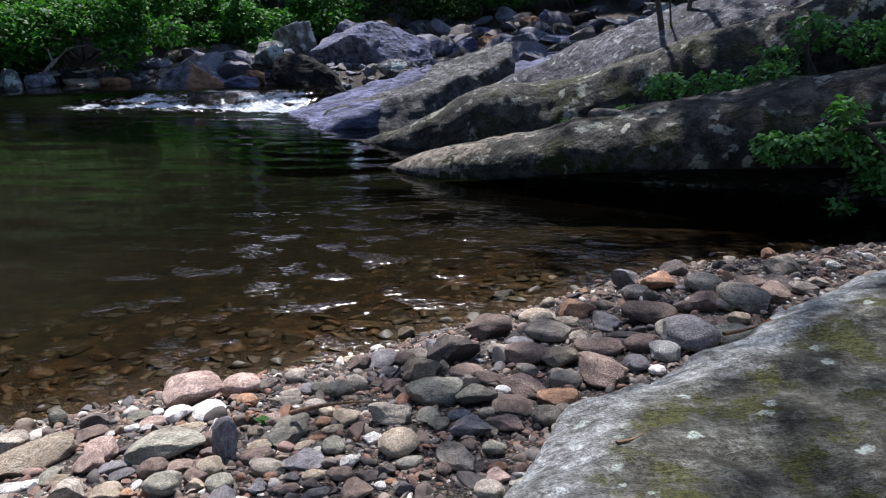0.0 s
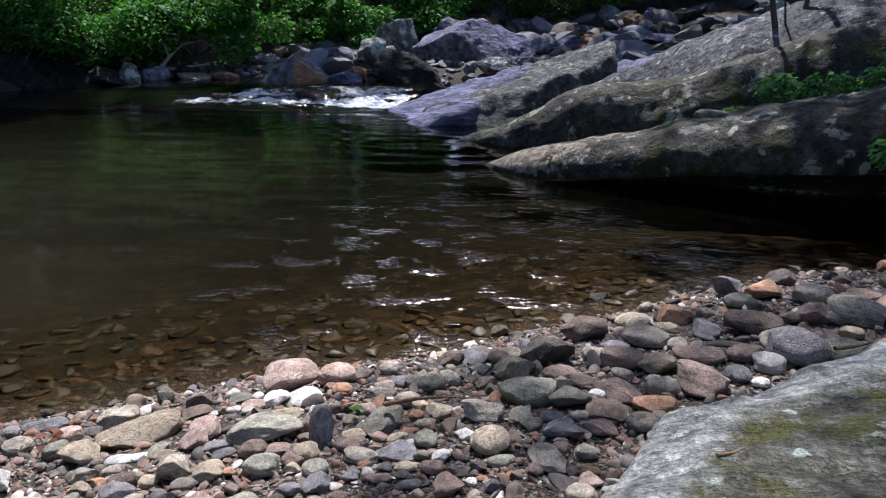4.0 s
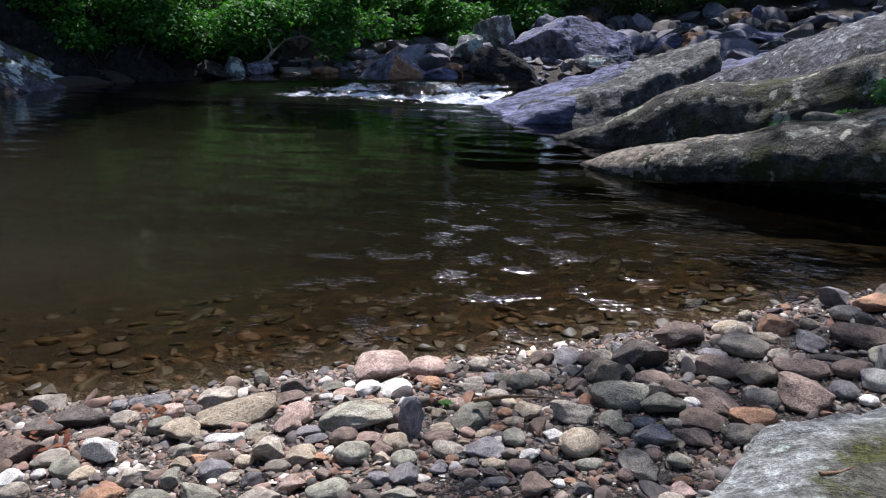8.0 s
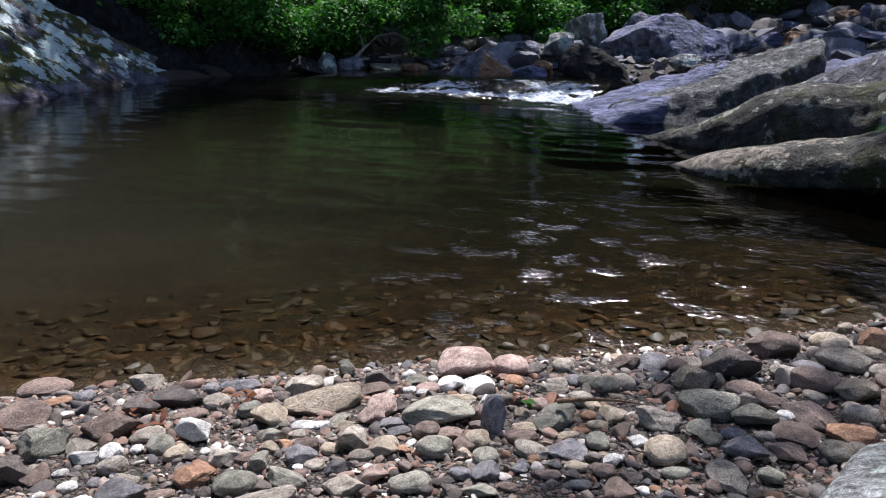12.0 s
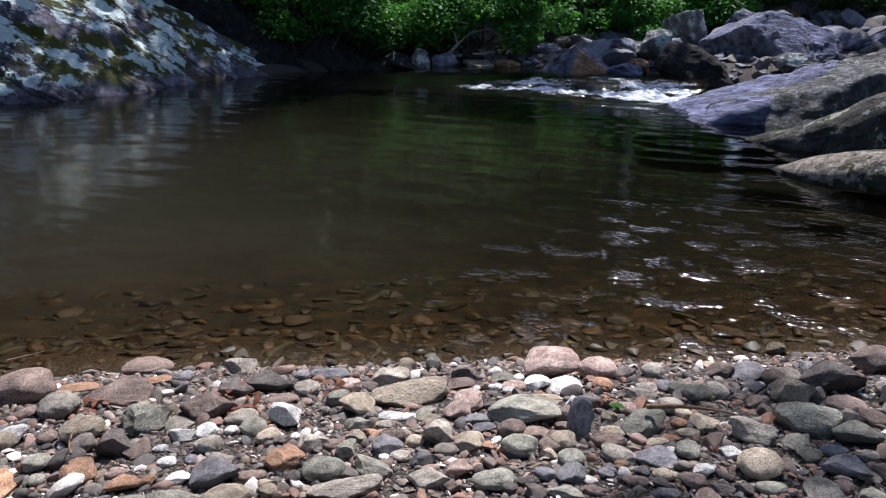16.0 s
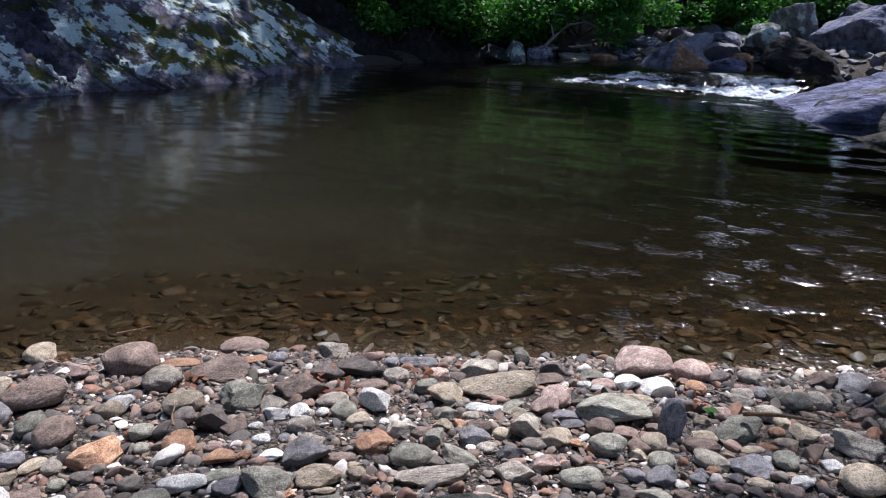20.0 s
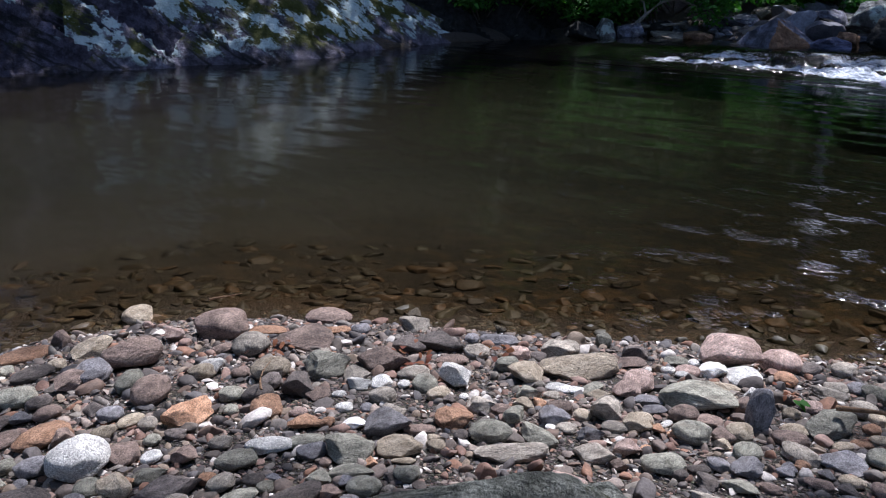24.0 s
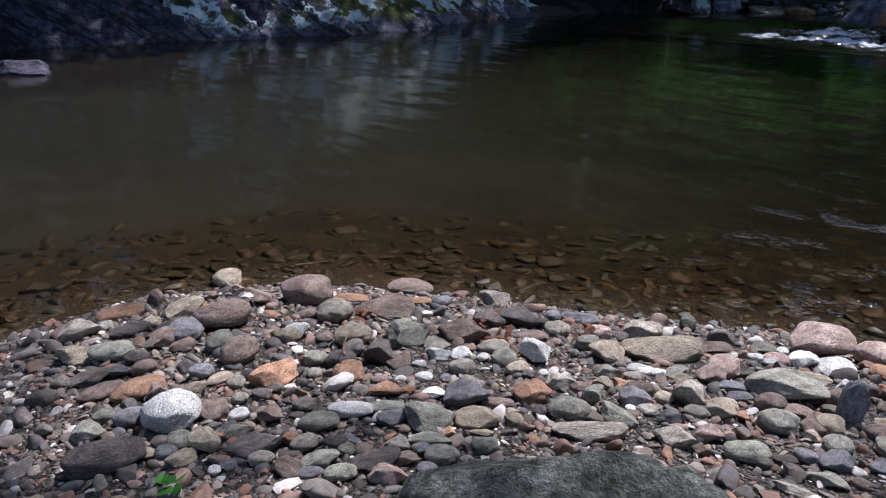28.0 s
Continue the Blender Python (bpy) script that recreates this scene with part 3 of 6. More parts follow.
def spine(name, stations, material, label, front=1.0, undercut=0.3, seed=0, rough=0.07, ring=110, along=260, flat=0.75, strata=0.0, tip=None):
    """A long rock lofted along its crest. A station: crest x, y, z, reach to the front, reach to the back, depth below the crest."""
    st = np.array(stations, float)
    s = np.r_[0, np.cumsum(np.hypot(*np.diff(st[:, :2], axis=0).T))]
    u = np.linspace(0, s[-1], along)
    c = np.stack([np.interp(u, s, st[:, k]) for k in range(6)], -1)
    k = np.ones(9) / 9
    c = np.stack([np.convolve(np.pad(c[:, j], 4, mode="edge"), k, "valid") for j in range(6)], -1)
    tang = np.gradient(c[:, :2], axis=0)
    tang /= np.linalg.norm(tang, axis=1)[:, None]
    out = np.stack([tang[:, 1], -tang[:, 0]], -1) * front
    th = np.linspace(0, 2 * math.pi, ring, endpoint=False)
    verts = []
    for i in range(along):
        x, y, z, fr, bk, dp = c[i]
        for a in th:
            ca, sa = math.cos(a), math.sin(a)
            e = math.copysign(abs(ca) ** flat, ca)
            q = math.copysign(abs(sa) ** flat, sa)
            if e > 0:
                r = fr * e * (1 - undercut * max(0, -q) ** 0.55)
            else:
                r = bk * e
            r -= 0.0
            p = Vector((x + out[i, 0] * r, y + out[i, 1] * r, z - dp / 2 + q * dp / 2))
            big = fractal(p + Vector((seed * 7.3, 0, 0)), 0.9, 2) - 0.5 * abs(fractal(p * 1.3 + Vector((seed, 9, 2)), 1.6, 3)) + 0.15
            n = rough * (big + 0.45 * fractal(p + Vector((seed, 3, 0)), 3.2, 4, 0.55)) * min(1.0, dp * 1.5)
            if strata:
                n += strata * noise.noise(Vector((p.x * 0.4, p.y * 0.4, p.z * 6 + p.x * 1.5)))
            verts.append((p.x + out[i, 0] * n * ca, p.y + out[i, 1] * n * ca, p.z + n * sa))
    i0 = (np.arange(along - 1)[:, None] * ring + np.arange(ring)).ravel()
    i1 = (np.arange(along - 1)[:, None] * ring + (np.arange(ring) + 1) % ring).ravel()
    faces = [tuple(q) for q in np.stack([i0, i1, i1 + ring, i0 + ring], -1)]
    faces += [tuple(range(ring))[::-1], tuple(range((along - 1) * ring, along * ring))]
    ob = mesh_object(name, verts, faces, material)
    # sloping and upper faces near the tip get the sunlit colour
    if tip:
        ob.data.materials.append(tip[1])
        for q in ob.data.polygons:
            if q.center.x + 0.9 * fractal(q.center * 1.5, 2.6, 5, 0.65) < tip[0] and abs(q.normal.z) > 0.15 and q.center.z > 0.03:
                q.material_index = 1
    return tagged(ob, label, "rock")


spine("ledge_rock", [(-0.5, 7.12, 0.0, 0.05, 0.05, 0.1), (-0.1, 6.97, 0.17, 0.3, 0.35, 0.42), (0.4, 6.74, 0.30, 0.42, 0.6, 0.5), (0.8, 6.56, 0.40, 0.46, 0.7, 0.58),
                     (1.17, 6.4, 0.53, 0.5, 0.75, 0.7), (2.0, 6.05, 0.75, 0.55, 0.8, 0.9), (2.8, 5.7, 0.93, 0.6, 0.9, 1.1), (4.2, 5.1, 1.4, 0.7, 1.0, 1.6), (6.5, 4.2, 2.0, 0.8, 1.2, 2.2)],
      M_ledge, "long grey ledge of rock with lichen, undercut by the pool", undercut=1.9, seed=1, rough=0.06, tip=(0.3, M_tip))
boulder(2.6, 6.6, -0.3, 4.5, 1.2, 1.0, -22, M_ledge, "dark rock under the undercut ledge", 48, level=4)
spine("ledge_rock", [(-0.95, 8.55, -0.04, 0.05, 0.1, 0.1), (-0.37, 8.37, 0.19, 0.3, 0.5, 0.5), (0.09, 8.24, 0.45, 0.4, 0.8, 0.9), (0.48, 8.14, 0.61, 0.45, 1.0, 1.1), (0.97, 8.0, 0.64, 0.5, 1.2, 1.2),
                     (1.7, 7.8, 0.89, 0.55, 1.4, 1.5), (2.4, 7.63, 1.11, 0.6, 1.6, 1.8), (3.1, 7.44, 1.36, 0.7, 1.8, 2.1), (4.5, 7.0, 2.0, 0.8, 2.0, 2.8), (6.5, 6.5, 2.8, 1.0, 2.2, 3.6)],
      M_ledge, "rounded grey-brown rock ridge spotted with pale lichen", undercut=1.2, seed=2, rough=0.06)
spine("ledge_rock", [(0.2, 9.6, 0.3, 0.1, 0.1, 0.3), (0.91, 9.42, 0.65, 0.5, 0.3, 0.7), (1.48, 9.34, 0.92, 0.9, 0.4, 0.95), (1.88, 9.17, 1.09, 1.1, 0.5, 1.15), (2.24, 8.98, 1.28, 1.2, 0.6, 1.3),
                     (2.59, 8.78, 1.41, 1.2, 0.7, 1.5), (3.16, 8.5, 1.63, 1.2, 0.9, 1.7), (4.6, 8.0, 2.2, 1.2, 1.2, 2.4)],
      M_ridge, "dark blue-grey ridge of speckled rock above the ledges", undercut=0.1, seed=6, rough=0.06, flat=1.1, strata=0.03)
spine("slab_rock", [(0.6, 11.3, 0.5, 0.6, 0.6, 0.8), (1.6, 11.1, 0.74, 1.6, 1.1, 1.1), (2.7, 10.9, 0.85, 1.8, 1.2, 1.2), (3.4, 10.8, 0.95, 2.0, 1.3, 1.3), (6, 10.4, 1.3, 2.0, 1.5, 1.8)],
      M_slab, "smooth blue-grey rock behind the ridge", undercut=0.1, seed=3, flat=1.15, rough=0.1, strata=0.03)


def cliff(name, foot, rise, tops, material, label, seed=0, na=150, nb=70, groove=0.34):
    """A rock face that leans back from its foot line; grooves run down it aslant."""
    ft = np.array(foot, float)
    s = np.r_[0, np.cumsum(np.hypot(*np.diff(ft.T, axis=1)))]
    u = np.linspace(0, s[-1], na)
    c = np.stack([np.interp(u, s, ft[:, k]) for k in range(2)], -1)
    top = np.interp(u, s, tops)
    k = np.ones(13) / 13
    c = np.stack([np.convolve(np.pad(c[:, j], 6, mode="reflect", reflect_type="odd"), k, "valid") for j in range(2)], -1)
    tg = np.gradient(c, axis=0)
    tg /= np.linalg.norm(tg, axis=1)[:, None]
    inw = np.stack([-tg[:, 1], tg[:, 0]], -1)
    verts = []
    for j in range(nb):
        for i in range(na):
            h = -0.6 + (top[i] + 0.6) * (j / (nb - 1)) ** 1.2
            r = (h / rise) + 0.25 * max(0, h) ** 2 / (1 + max(0, h))
            p = Vector((c[i, 0] + inw[i, 0] * r, c[i, 1] + inw[i, 1] * r, h))
            sl = u[i] * 0.9 + h * 1.1
            step = (sl * 0.9 + 0.6 * noise.noise(Vector((u[i] * 0.4, h * 0.4, seed)))) % 1.0
            n = groove * (step - 0.5) * min(1, h + 0.6) + 0.16 * fractal(p + Vector((seed * 5, 0, 0)), 0.8, 4, 0.55) + 0.05 * noise.noise(p * 4)
            verts.append((p.x - inw[i, 0] * n, p.y - inw[i, 1] * n, p.z + 0.4 * n))
    i = (np.arange(nb - 1)[:, None] * na + np.arange(na - 1)).ravel()
    return tagged(mesh_object(name, verts, np.stack([i, i + 1, i + na + 1, i + na], -1), material), label, "cliff", kind="structure")


cliff("cliff_lichen", [(-10.6, 5.2), (-9.65, 6.7), (-9.35, 7.8), (-9.25, 9.0), (-9.2, 10.2), (-9.15, 11.2), (-9.1, 12.0)], 1.1, [5, 5, 4, 2.6, 1.3, 0.5, 0.1], M_lichen,
      "steep rock face with pale lichen and green moss", seed=1)
cliff("cliff_dark", [(-10.5, 9.0), (-9.85, 10.0), (-9.45, 10.9), (-8.85, 12.0), (-8.0, 12.9), (-7.0, 13.7)], 1.6, [4, 3, 2.2, 1.5, 0.9, 0.4], M_dark, "rock behind the lichen face, its shade put into a near-black colour", seed=5, na=90, nb=40)
cliff("cliff_purple", [(-12.8, -3.5), (-11.7, 1.5), (-11.15, 3.3), (-10.75, 4.6), (-10.2, 5.9), (-9.9, 6.5), (-10.2, 7.2)], 1.3, [5, 5, 5, 4.5, 3, 1.2, 0.2], M_purple,
      "dark purplish rock face streaked with lichen", seed=2)
hewn(-0.3, 10.4, -0.1, [((-0.30, -0.13, 0.945), 0.59), ((0.42, -0.9, 0.28), 0.6), ((-0.1, 0.9, 0.43), 0.74), ((0.62, -0.62, 0.48), 0.36), ((0.7, 0.2, 0.6), 0.68), ((-1, -0.6, 0.1), 2.1), ((0, 0, -1), 0.7)], 0, M_slab,
     "smooth blue-grey rock slab sloping into the pool", 31, worn=0.9, crisp=18.0)
hewn(-0.4, 9.72, 0.02, [((-0.4, -0.7, 0.6), 0.26), ((0.3, -0.9, 0.35), 0.34), ((-0.3, -0.1, 1), 0.33), ((-1, -0.2, 0.3), 0.85), ((1, 0, 0.2), 0.95), ((0, 1, 0), 0.5), ((0, 0, -1), 0.5)], 12, M_block, "rough greenish block at the foot of the slab", 21)
hewn(0.3, 10.2, 0.3, [((-0.5, -0.8, 0.35), 0.4), ((0.4, -0.85, 0.3), 0.45), ((-0.3, -0.2, 1), 0.33), ((-1, 0, 0.3), 0.6), ((1, 0, 0.2), 0.7), ((0, 1, 0), 0.5), ((0, 0, -1), 0.6)], 8, M_block, "rough grey step of rock beside the smooth slab", 23)
hewn(-4.0, 13.1, 0.2, [((-0.5, -0.7, 0.5), 0.36), ((0.62, -0.66, 0.42), 0.36), ((-0.4, 0.2, 0.9), 0.27), ((0.6, 0.1, 0.8), 0.26), ((-1, 0.1, 0.4), 0.52), ((1, 0.2, 0.4), 0.54), ((0, 1, 0), 0.45), ((0, 0, -1), 0.4)], 4, M_boulder, "grey boulder with a rust-orange side at the rapids", 3, M_rust, (0.62, -0.7, 0.3), 0.72)
boulder(-2.15, 13.2, 0.1, 1.75, 1.2, 0.95, -8, M_dark, "dark wet boulder with a rounded back beside the rapids, shade in its colour", 12, lean=14, cuts=6, rough=0.2)
hewn(-1.41, 15.4, 0.5, [((-0.3, -0.85, -0.42), 0.5), ((0.5, -0.58, 0.64), 0.5), ((-0.42, -0.1, 0.9), 0.5), ((-1, 0.1, 0.15), 1.02), ((1, 0, 0.3), 1.12), ((0.1, 0.5, 0.85), 0.55), ((0, 1, 0), 0.85), ((0, 0, -1), 0.6)], 4, M_boulder, "large angular grey boulder with a pale top edge", 5, M_slab, (0.3, -0.3, 0.9), 0.72)
boulder(-1.81, 16.5, 0.8, 0.9, 0.8, 0.6, 0, M_boulder, seed=14)
boulder(-1.15, 16.5, 0.74, 1.0, 0.9, 0.65, 20, M_boulder, seed=15)
boulder(-3.68, 14.3, 0.34, 0.75, 0.7, 0.66, 40, M_boulder, seed=16)
boulder(-2.98, 14.15, 0.48, 0.75, 0.7, 0.62, 5, M_pale, "pale boulder covered with lichen", 17)
boulder(-2.72, 15.5, 0.68, 0.85, 0.8, 0.8, 60, M_pale, "grey boulder crusted with lichen", 18)
boulder(-3.19, 13.0, 0.12, 0.72, 0.5, 0.4, 0, M_slab, "low purplish rock washed by the rapids", 19)
boulder(-3.02, 13.3, 0.22, 0.42, 0.4, 0.3, 30, M_rust, "small brown rock between boulders", 20)
boulder(-5.14, 14.4, 0.33, 0.95, 0.7, 0.4, 0, M_boulder, "flat dark rock on the far bank", 21)
boulder(-5.31, 13.2, 0.18, 0.5, 0.4, 0.3, 15, M_rust, "small pinkish brown rock on the bank", 22)
boulder(-0.85, 13.8, 0.34, 0.6, 0.5, 0.42, 0, M_pale, "small pale boulder behind the slab", 23)
boulder(-0.06, 16.3, 0.45, 0.65, 0.6, 0.5, 0, M_boulder, seed=24)
boulder(0.44, 16.4, 0.5, 0.85, 0.6, 0.5, 15, M_slab, "bluish grey rock in the creek", 25)
boulder(0.1, 19.2, 0.7, 0.9, 0.8, 0.5, 15, M_dark, "dark creek rock upstream", 26)
boulder(0.92, 16.3, 0.58, 0.68, 0.6, 0.58, -20, M_rust, "tan brown rock in the creek", 27)
boulder(1.11, 19.2, 0.62, 1.7, 1.0, 0.5, 5, M_slab, "flat bluish slab upstream", 28)
boulder(2.4, 19.3, 0.85, 0.85, 0.7, 0.8, 10, M_slab, "upright bluish grey rock upstream", 29)
boulder(3.1, 19.3, 0.85, 0.95, 0.8, 0.75, -5, M_slab, "upright bluish grey rock upstream", 30)
boulder(1.59, 17.2, 0.5, 0.9, 0.8, 0.4, 0, M_slab, "low purplish rock upstream", 31)
boulder(2.37, 17.1, 0.6, 1.2, 0.9, 0.42, 5, M_slab, "flat bluish slab upstream", 32)
boulder(3.88, 20.4, 1.0, 0.7, 0.7, 0.7, 25, M_boulder, seed=33)
boulder(1.22, 21.2, 0.82, 0.85, 0.7, 0.42, 0, M_pale, "pale rounded rock upstream", 34)
boulder(1.86, 21.2, 0.9, 0.75, 0.7, 0.45, 15, M_rust, "tan angular rock far upstream", 35)
boulder(-0.65, 17.2, 0.56, 0.7, 0.6, 0.65, 35, M_boulder, seed=36)
boulder(-4.83, 15.6, 0.42, 1.1, 1.0, 0.4, 0, M_sand, "sandy flat rock on the far bank", 37)
boulder(-6.77, 12.75, 0.22, 0.5, 0.45, 0.42, 0, M_pale, "small lichen-spotted rock under the shrubs", 38)
boulder(-6.35, 12.95, 0.2, 0.55, 0.45, 0.36, 30, M_boulder, "small grey rock under the shrubs", 39)
boulder(-5.75, 13.2, 0.12, 0.8, 0.5, 0.28, 0, M_sand, "low sandy rock at the waterline", 40)
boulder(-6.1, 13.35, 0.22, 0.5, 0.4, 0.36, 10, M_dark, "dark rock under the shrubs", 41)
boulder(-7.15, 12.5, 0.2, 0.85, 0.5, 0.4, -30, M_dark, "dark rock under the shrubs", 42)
boulder(-9.25, 2.9, -0.02, 0.75, 0.5, 0.3, 30, M_purple, "low flat rock breaking the pool surface", 43)
boulder(1.31, 6.52, 0.53, 0.36, 0.22, 0.14, -10, M_sand, "smooth tan stone lying on the ledge", 44, level=3, cuts=3, name="ledge_stone")
boulder(-0.9, 1.2, 0.26, 0.66, 0.5, 0.34, 38, M_sunk, "broad greenish grey rock sunk in the gravel", 45, cuts=5, level=6, rough=0.1, boxy=1.0)
boulder(5.0, 8.6, 1.4, 3.4, 2.4, 2.8, 20, M_ledge, "massive lichen-spotted rock above the ledges", 46, level=6)
boulder(3.9, 9.6, 0.9, 3.2, 2.2, 1.5, 10, M_ledge, "grey rock bank between ridge and slab", 47, level=6)


def stone_field(name, n, box, lo, hi, material, label, seed):
    r, verts, faces, k = random.Random(seed), [], [], 0
    shapes = [rock_shape(700 + q, 3, 11, 0.03, 0.2, 0.95, (0.45, 0.8)) for q in range(10)]
    for _ in range(n):
        x, y, w = r.uniform(box[0], box[1]), r.uniform(box[2], box[3]), r.uniform(lo, hi)
        if hi > 0.5 and -2.6 < x < -0.3 and 13.7 < y < 15.3:
            continue
        v, f = r.choice(shapes)
        m = np.array(Euler((r.gauss(0, 0.3), r.gauss(0, 0.3), r.uniform(0, 6.28))).to_matrix())
        verts.append((v * np.array([w * r.uniform(0.8, 1.4), w, w * r.uniform(0.5, 0.9)]) / 2) @ m.T + (x, y, gz(x, y) + 0.12 * w))
        faces.append(f + k)
        k += len(v)
    ob = mesh_object(name, np.concatenate(verts), np.concatenate(faces), material)
    ob.data.set_sharp_from_angle(angle=radians(35))
    return tagged(ob, label, "stones", kind="stuff")


M_far_stone = island_mat("creek_stones", [(0.11, 0.11, 0.135), (0.17, 0.17, 0.21), (0.066, 0.066, 0.08), (0.14, 0.12, 0.11), (0.21, 0.21, 0.25), (0.1, 0.096, 0.12)], 0.8, 0.15)
stone_field("creek_stones", 230, (-4.6, 5.0, 13.6, 20.0), 0.16, 0.7, M_far_stone, "grey creek stones between the boulders upstream", 7)
stone_field("creek_gravel", 170, (-3.2, 0.3, 13.5, 15.8), 0.06, 0.24, M_far_stone, "small dark stones between the large boulders", 17)
stone_field("bank_stones", 160, (-7.4, -4.4, 12.9, 14.2), 0.06, 0.22, M_far_stone, "small stones along the far bank", 8)
rb = random.Random(77)
for k in range(46):
    x, y = rb.uniform(-4.5, 5.0), rb.uniform(14.0, 20.0)
    w = rb.uniform(0.3, 0.85)
    if -2.7 < x < -0.1 and y < 15.6:
        x -= 2.6 if x < -1.4 else -2.6
    boulder(x, y, gz(x, y) + 0.12 * w, w, w * rb.uniform(0.7, 1), w * rb.uniform(0.45, 0.75), rb.uniform(0, 360), rb.choice([M_boulder, M_block, M_pale, M_rust, M_block, M_dark]),
            "creek rock among the boulders upstream", 300 + k, level=4, group="upstream rocks")


def outcrop(name, poly, base, height, tilt, material, label, seed=0, step=0.025, edge=0.13, rough=0.028):
    """Bedrock that swells out of the gravel inside an outline."""
    xs = np.arange(min(p[0] for p in poly) - 0.2, max(p[0] for p in poly) + 0.2, step)
    ys = np.arange(min(p[1] for p in poly) - 0.2, max(p[1] for p in poly) + 0.2, step)
    gx, gy = np.meshgrid(xs, ys)
    d = inside_dist(gx, gy, poly)
    z = base + height * (1 - np.exp(-np.maximum(d, 0) / edge)) + tilt[0] * np.maximum(gx - poly[0][0], 0) + tilt[1] * (gy - poly[0][1]) + np.minimum(d, 0) * 3
    v = np.stack([gx, gy, z], -1).reshape(-1, 3)
    for i in range(len(v)):
        p = Vector((v[i, 0], v[i, 1], seed))
        v[i, 2] += rough * (1.6 * fractal(p, 2.2, 3) + 0.35 * fractal(p, 13, 2))
    i = (np.arange(len(ys) - 1)[:, None] * len(xs) + np.arange(len(xs) - 1)).ravel()
    f = np.stack([i, i + 1, i + len(xs) + 1, i + len(xs)], -1)
    f = f[(d.ravel()[f] > -0.16).any(1)]
    used, inv = np.unique(f, return_inverse=True)
    ob = mesh_object(name, v[used], inv.reshape(f.shape), material)
    at = ob.data.attributes.new("inward", "FLOAT", "POINT")
    at.data.foreach_set("value", d.ravel()[used])
    return tagged(ob, label, "rock")


NEAR_SLAB = [(0.12, 1.75), (0.26, 2.0), (0.36, 2.2), (0.69, 2.38), (0.96, 2.56), (1.27, 2.85), (1.58, 3.08), (2.1, 3.3), (3.2, 3.4), (3.4, 1.0), (2.0, -0.3), (0.6, 0.6), (0.2, 1.2)]
outcrop("bedrock_slab", NEAR_SLAB, 0.27, 0.09, (0.06, 0.0), M_near, "broad grey bedrock slab patched with moss and lichen")

# ---- plants ----


def leaf_cloud(rng, blobs, count, size, up=0.6, plain=False):
    """Pointed, folded leaves scattered in ellipsoids (x, y, z, rx, ry, rz)."""
    verts, faces = [], []
    weights = [b[3] * b[4] * b[5] for b in blobs]
    for _ in range(count):
        b = rng.choices(blobs, weights)[0]
        d = Vector((rng.gauss(0, 1), rng.gauss(0, 1), rng.gauss(0, 1))).normalized() * rng.uniform(0.35, 1.0) ** 0.6
        p = Vector((b[0] + d.x * b[3], b[1] + d.y * b[4], b[2] + d.z * b[5]))
        s = size * rng.uniform(0.6, 1.3)
        a, tip = rng.uniform(0, 6.283), rng.uniform(-0.7, 0.25)
        fw = Vector((math.cos(a), math.sin(a), tip)).normalized()
        nz = Vector((rng.gauss(0, 0.5), rng.gauss(0, 0.5), up)).normalized()
        sd = fw.cross(nz).normalized() * s * 0.28
        dr = Vector((0, 0, -0.08 * s))
        k = len(verts)
        if plain:
            verts += [p, p + fw * s * 0.5 + sd, p + fw * s + dr, p + fw * s * 0.5 - sd]
            faces.append((k, k + 1, k + 2, k + 3))
            continue
        verts += [p, p + fw * s * 0.35 + sd + dr * -1, p + fw * s * 0.35 - sd + dr * -1, p + fw * s * 0.7 + sd * 0.8, p + fw * s * 0.7 - sd * 0.8, p + fw * s + dr * 2]
        faces += [(k, k + 1, k + 2), (k + 1, k + 3, k + 4, k + 2), (k + 3, k + 5, k + 4)]
    return verts, faces


def tube(points, radii, sides=7):
    verts, faces = [], []
    for i, (p, r) in enumerate(zip(points, radii)):
        p = Vector(p)
        d = (Vector(points[min(i + 1, len(points) - 1)]) - Vector(points[max(i - 1, 0)])).normalized()
        a = d.orthogonal().normalized()
        b = d.cross(a)
        for k in range(sides):
            t = 2 * math.pi * k / sides
            verts.append(p + (a * math.cos(t) + b * math.sin(t)) * r)
    for i in range(len(points) - 1):
        for k in range(sides):
            q = i * sides
            faces.append((q + k, q + (k + 1) % sides, q + sides + (k + 1) % sides, q + sides + k))
    return verts, faces


def join(pieces):
    verts, faces = [], []
    for v, f in pieces:
        k = len(verts)
        verts += list(v)
        faces += [tuple(i + k for i in q) for q in f]
    return verts, faces


def wand(rng, a, b, r, bend=0.25, n=7):
    a, b = Vector(a), Vector(b)
    side = Vector((rng.gauss(0, 1), rng.gauss(0, 1), rng.gauss(0, 0.5))) * bend * (b - a).length
    pts = [a.lerp(b, i / (n - 1)) + side * math.sin(math.pi * i / (n - 1)) for i in range(n)]
    return tube(pts, [r * (1 - 0.75 * i / (n - 1)) for i in range(n)])


def shrub(x, y, z, blobs, count, size, material, label, seed, name="shrub", stems=6):
    rng = random.Random(seed)
    root = tagged(new(name), label, "shrub")
    root.location = (x, y, z)
    v, f = leaf_cloud(rng, blobs, count, size)
    mesh_object("foliage", v, f, material, root)
    st = []
    for _ in range(stems):
        b = rng.choice(blobs)
        st.append(wand(rng, (rng.gauss(0, 0.1), rng.gauss(0, 0.1), -0.05), (b[0] + rng.gauss(0, b[3] * 0.5), b[1] + rng.gauss(0, b[4] * 0.5), b[2] + b[5] * 0.3), 0.018 + 0.01 * size))
    v, f = join(st)
    mesh_object("stem", v, f, M_bark, root)
    return root


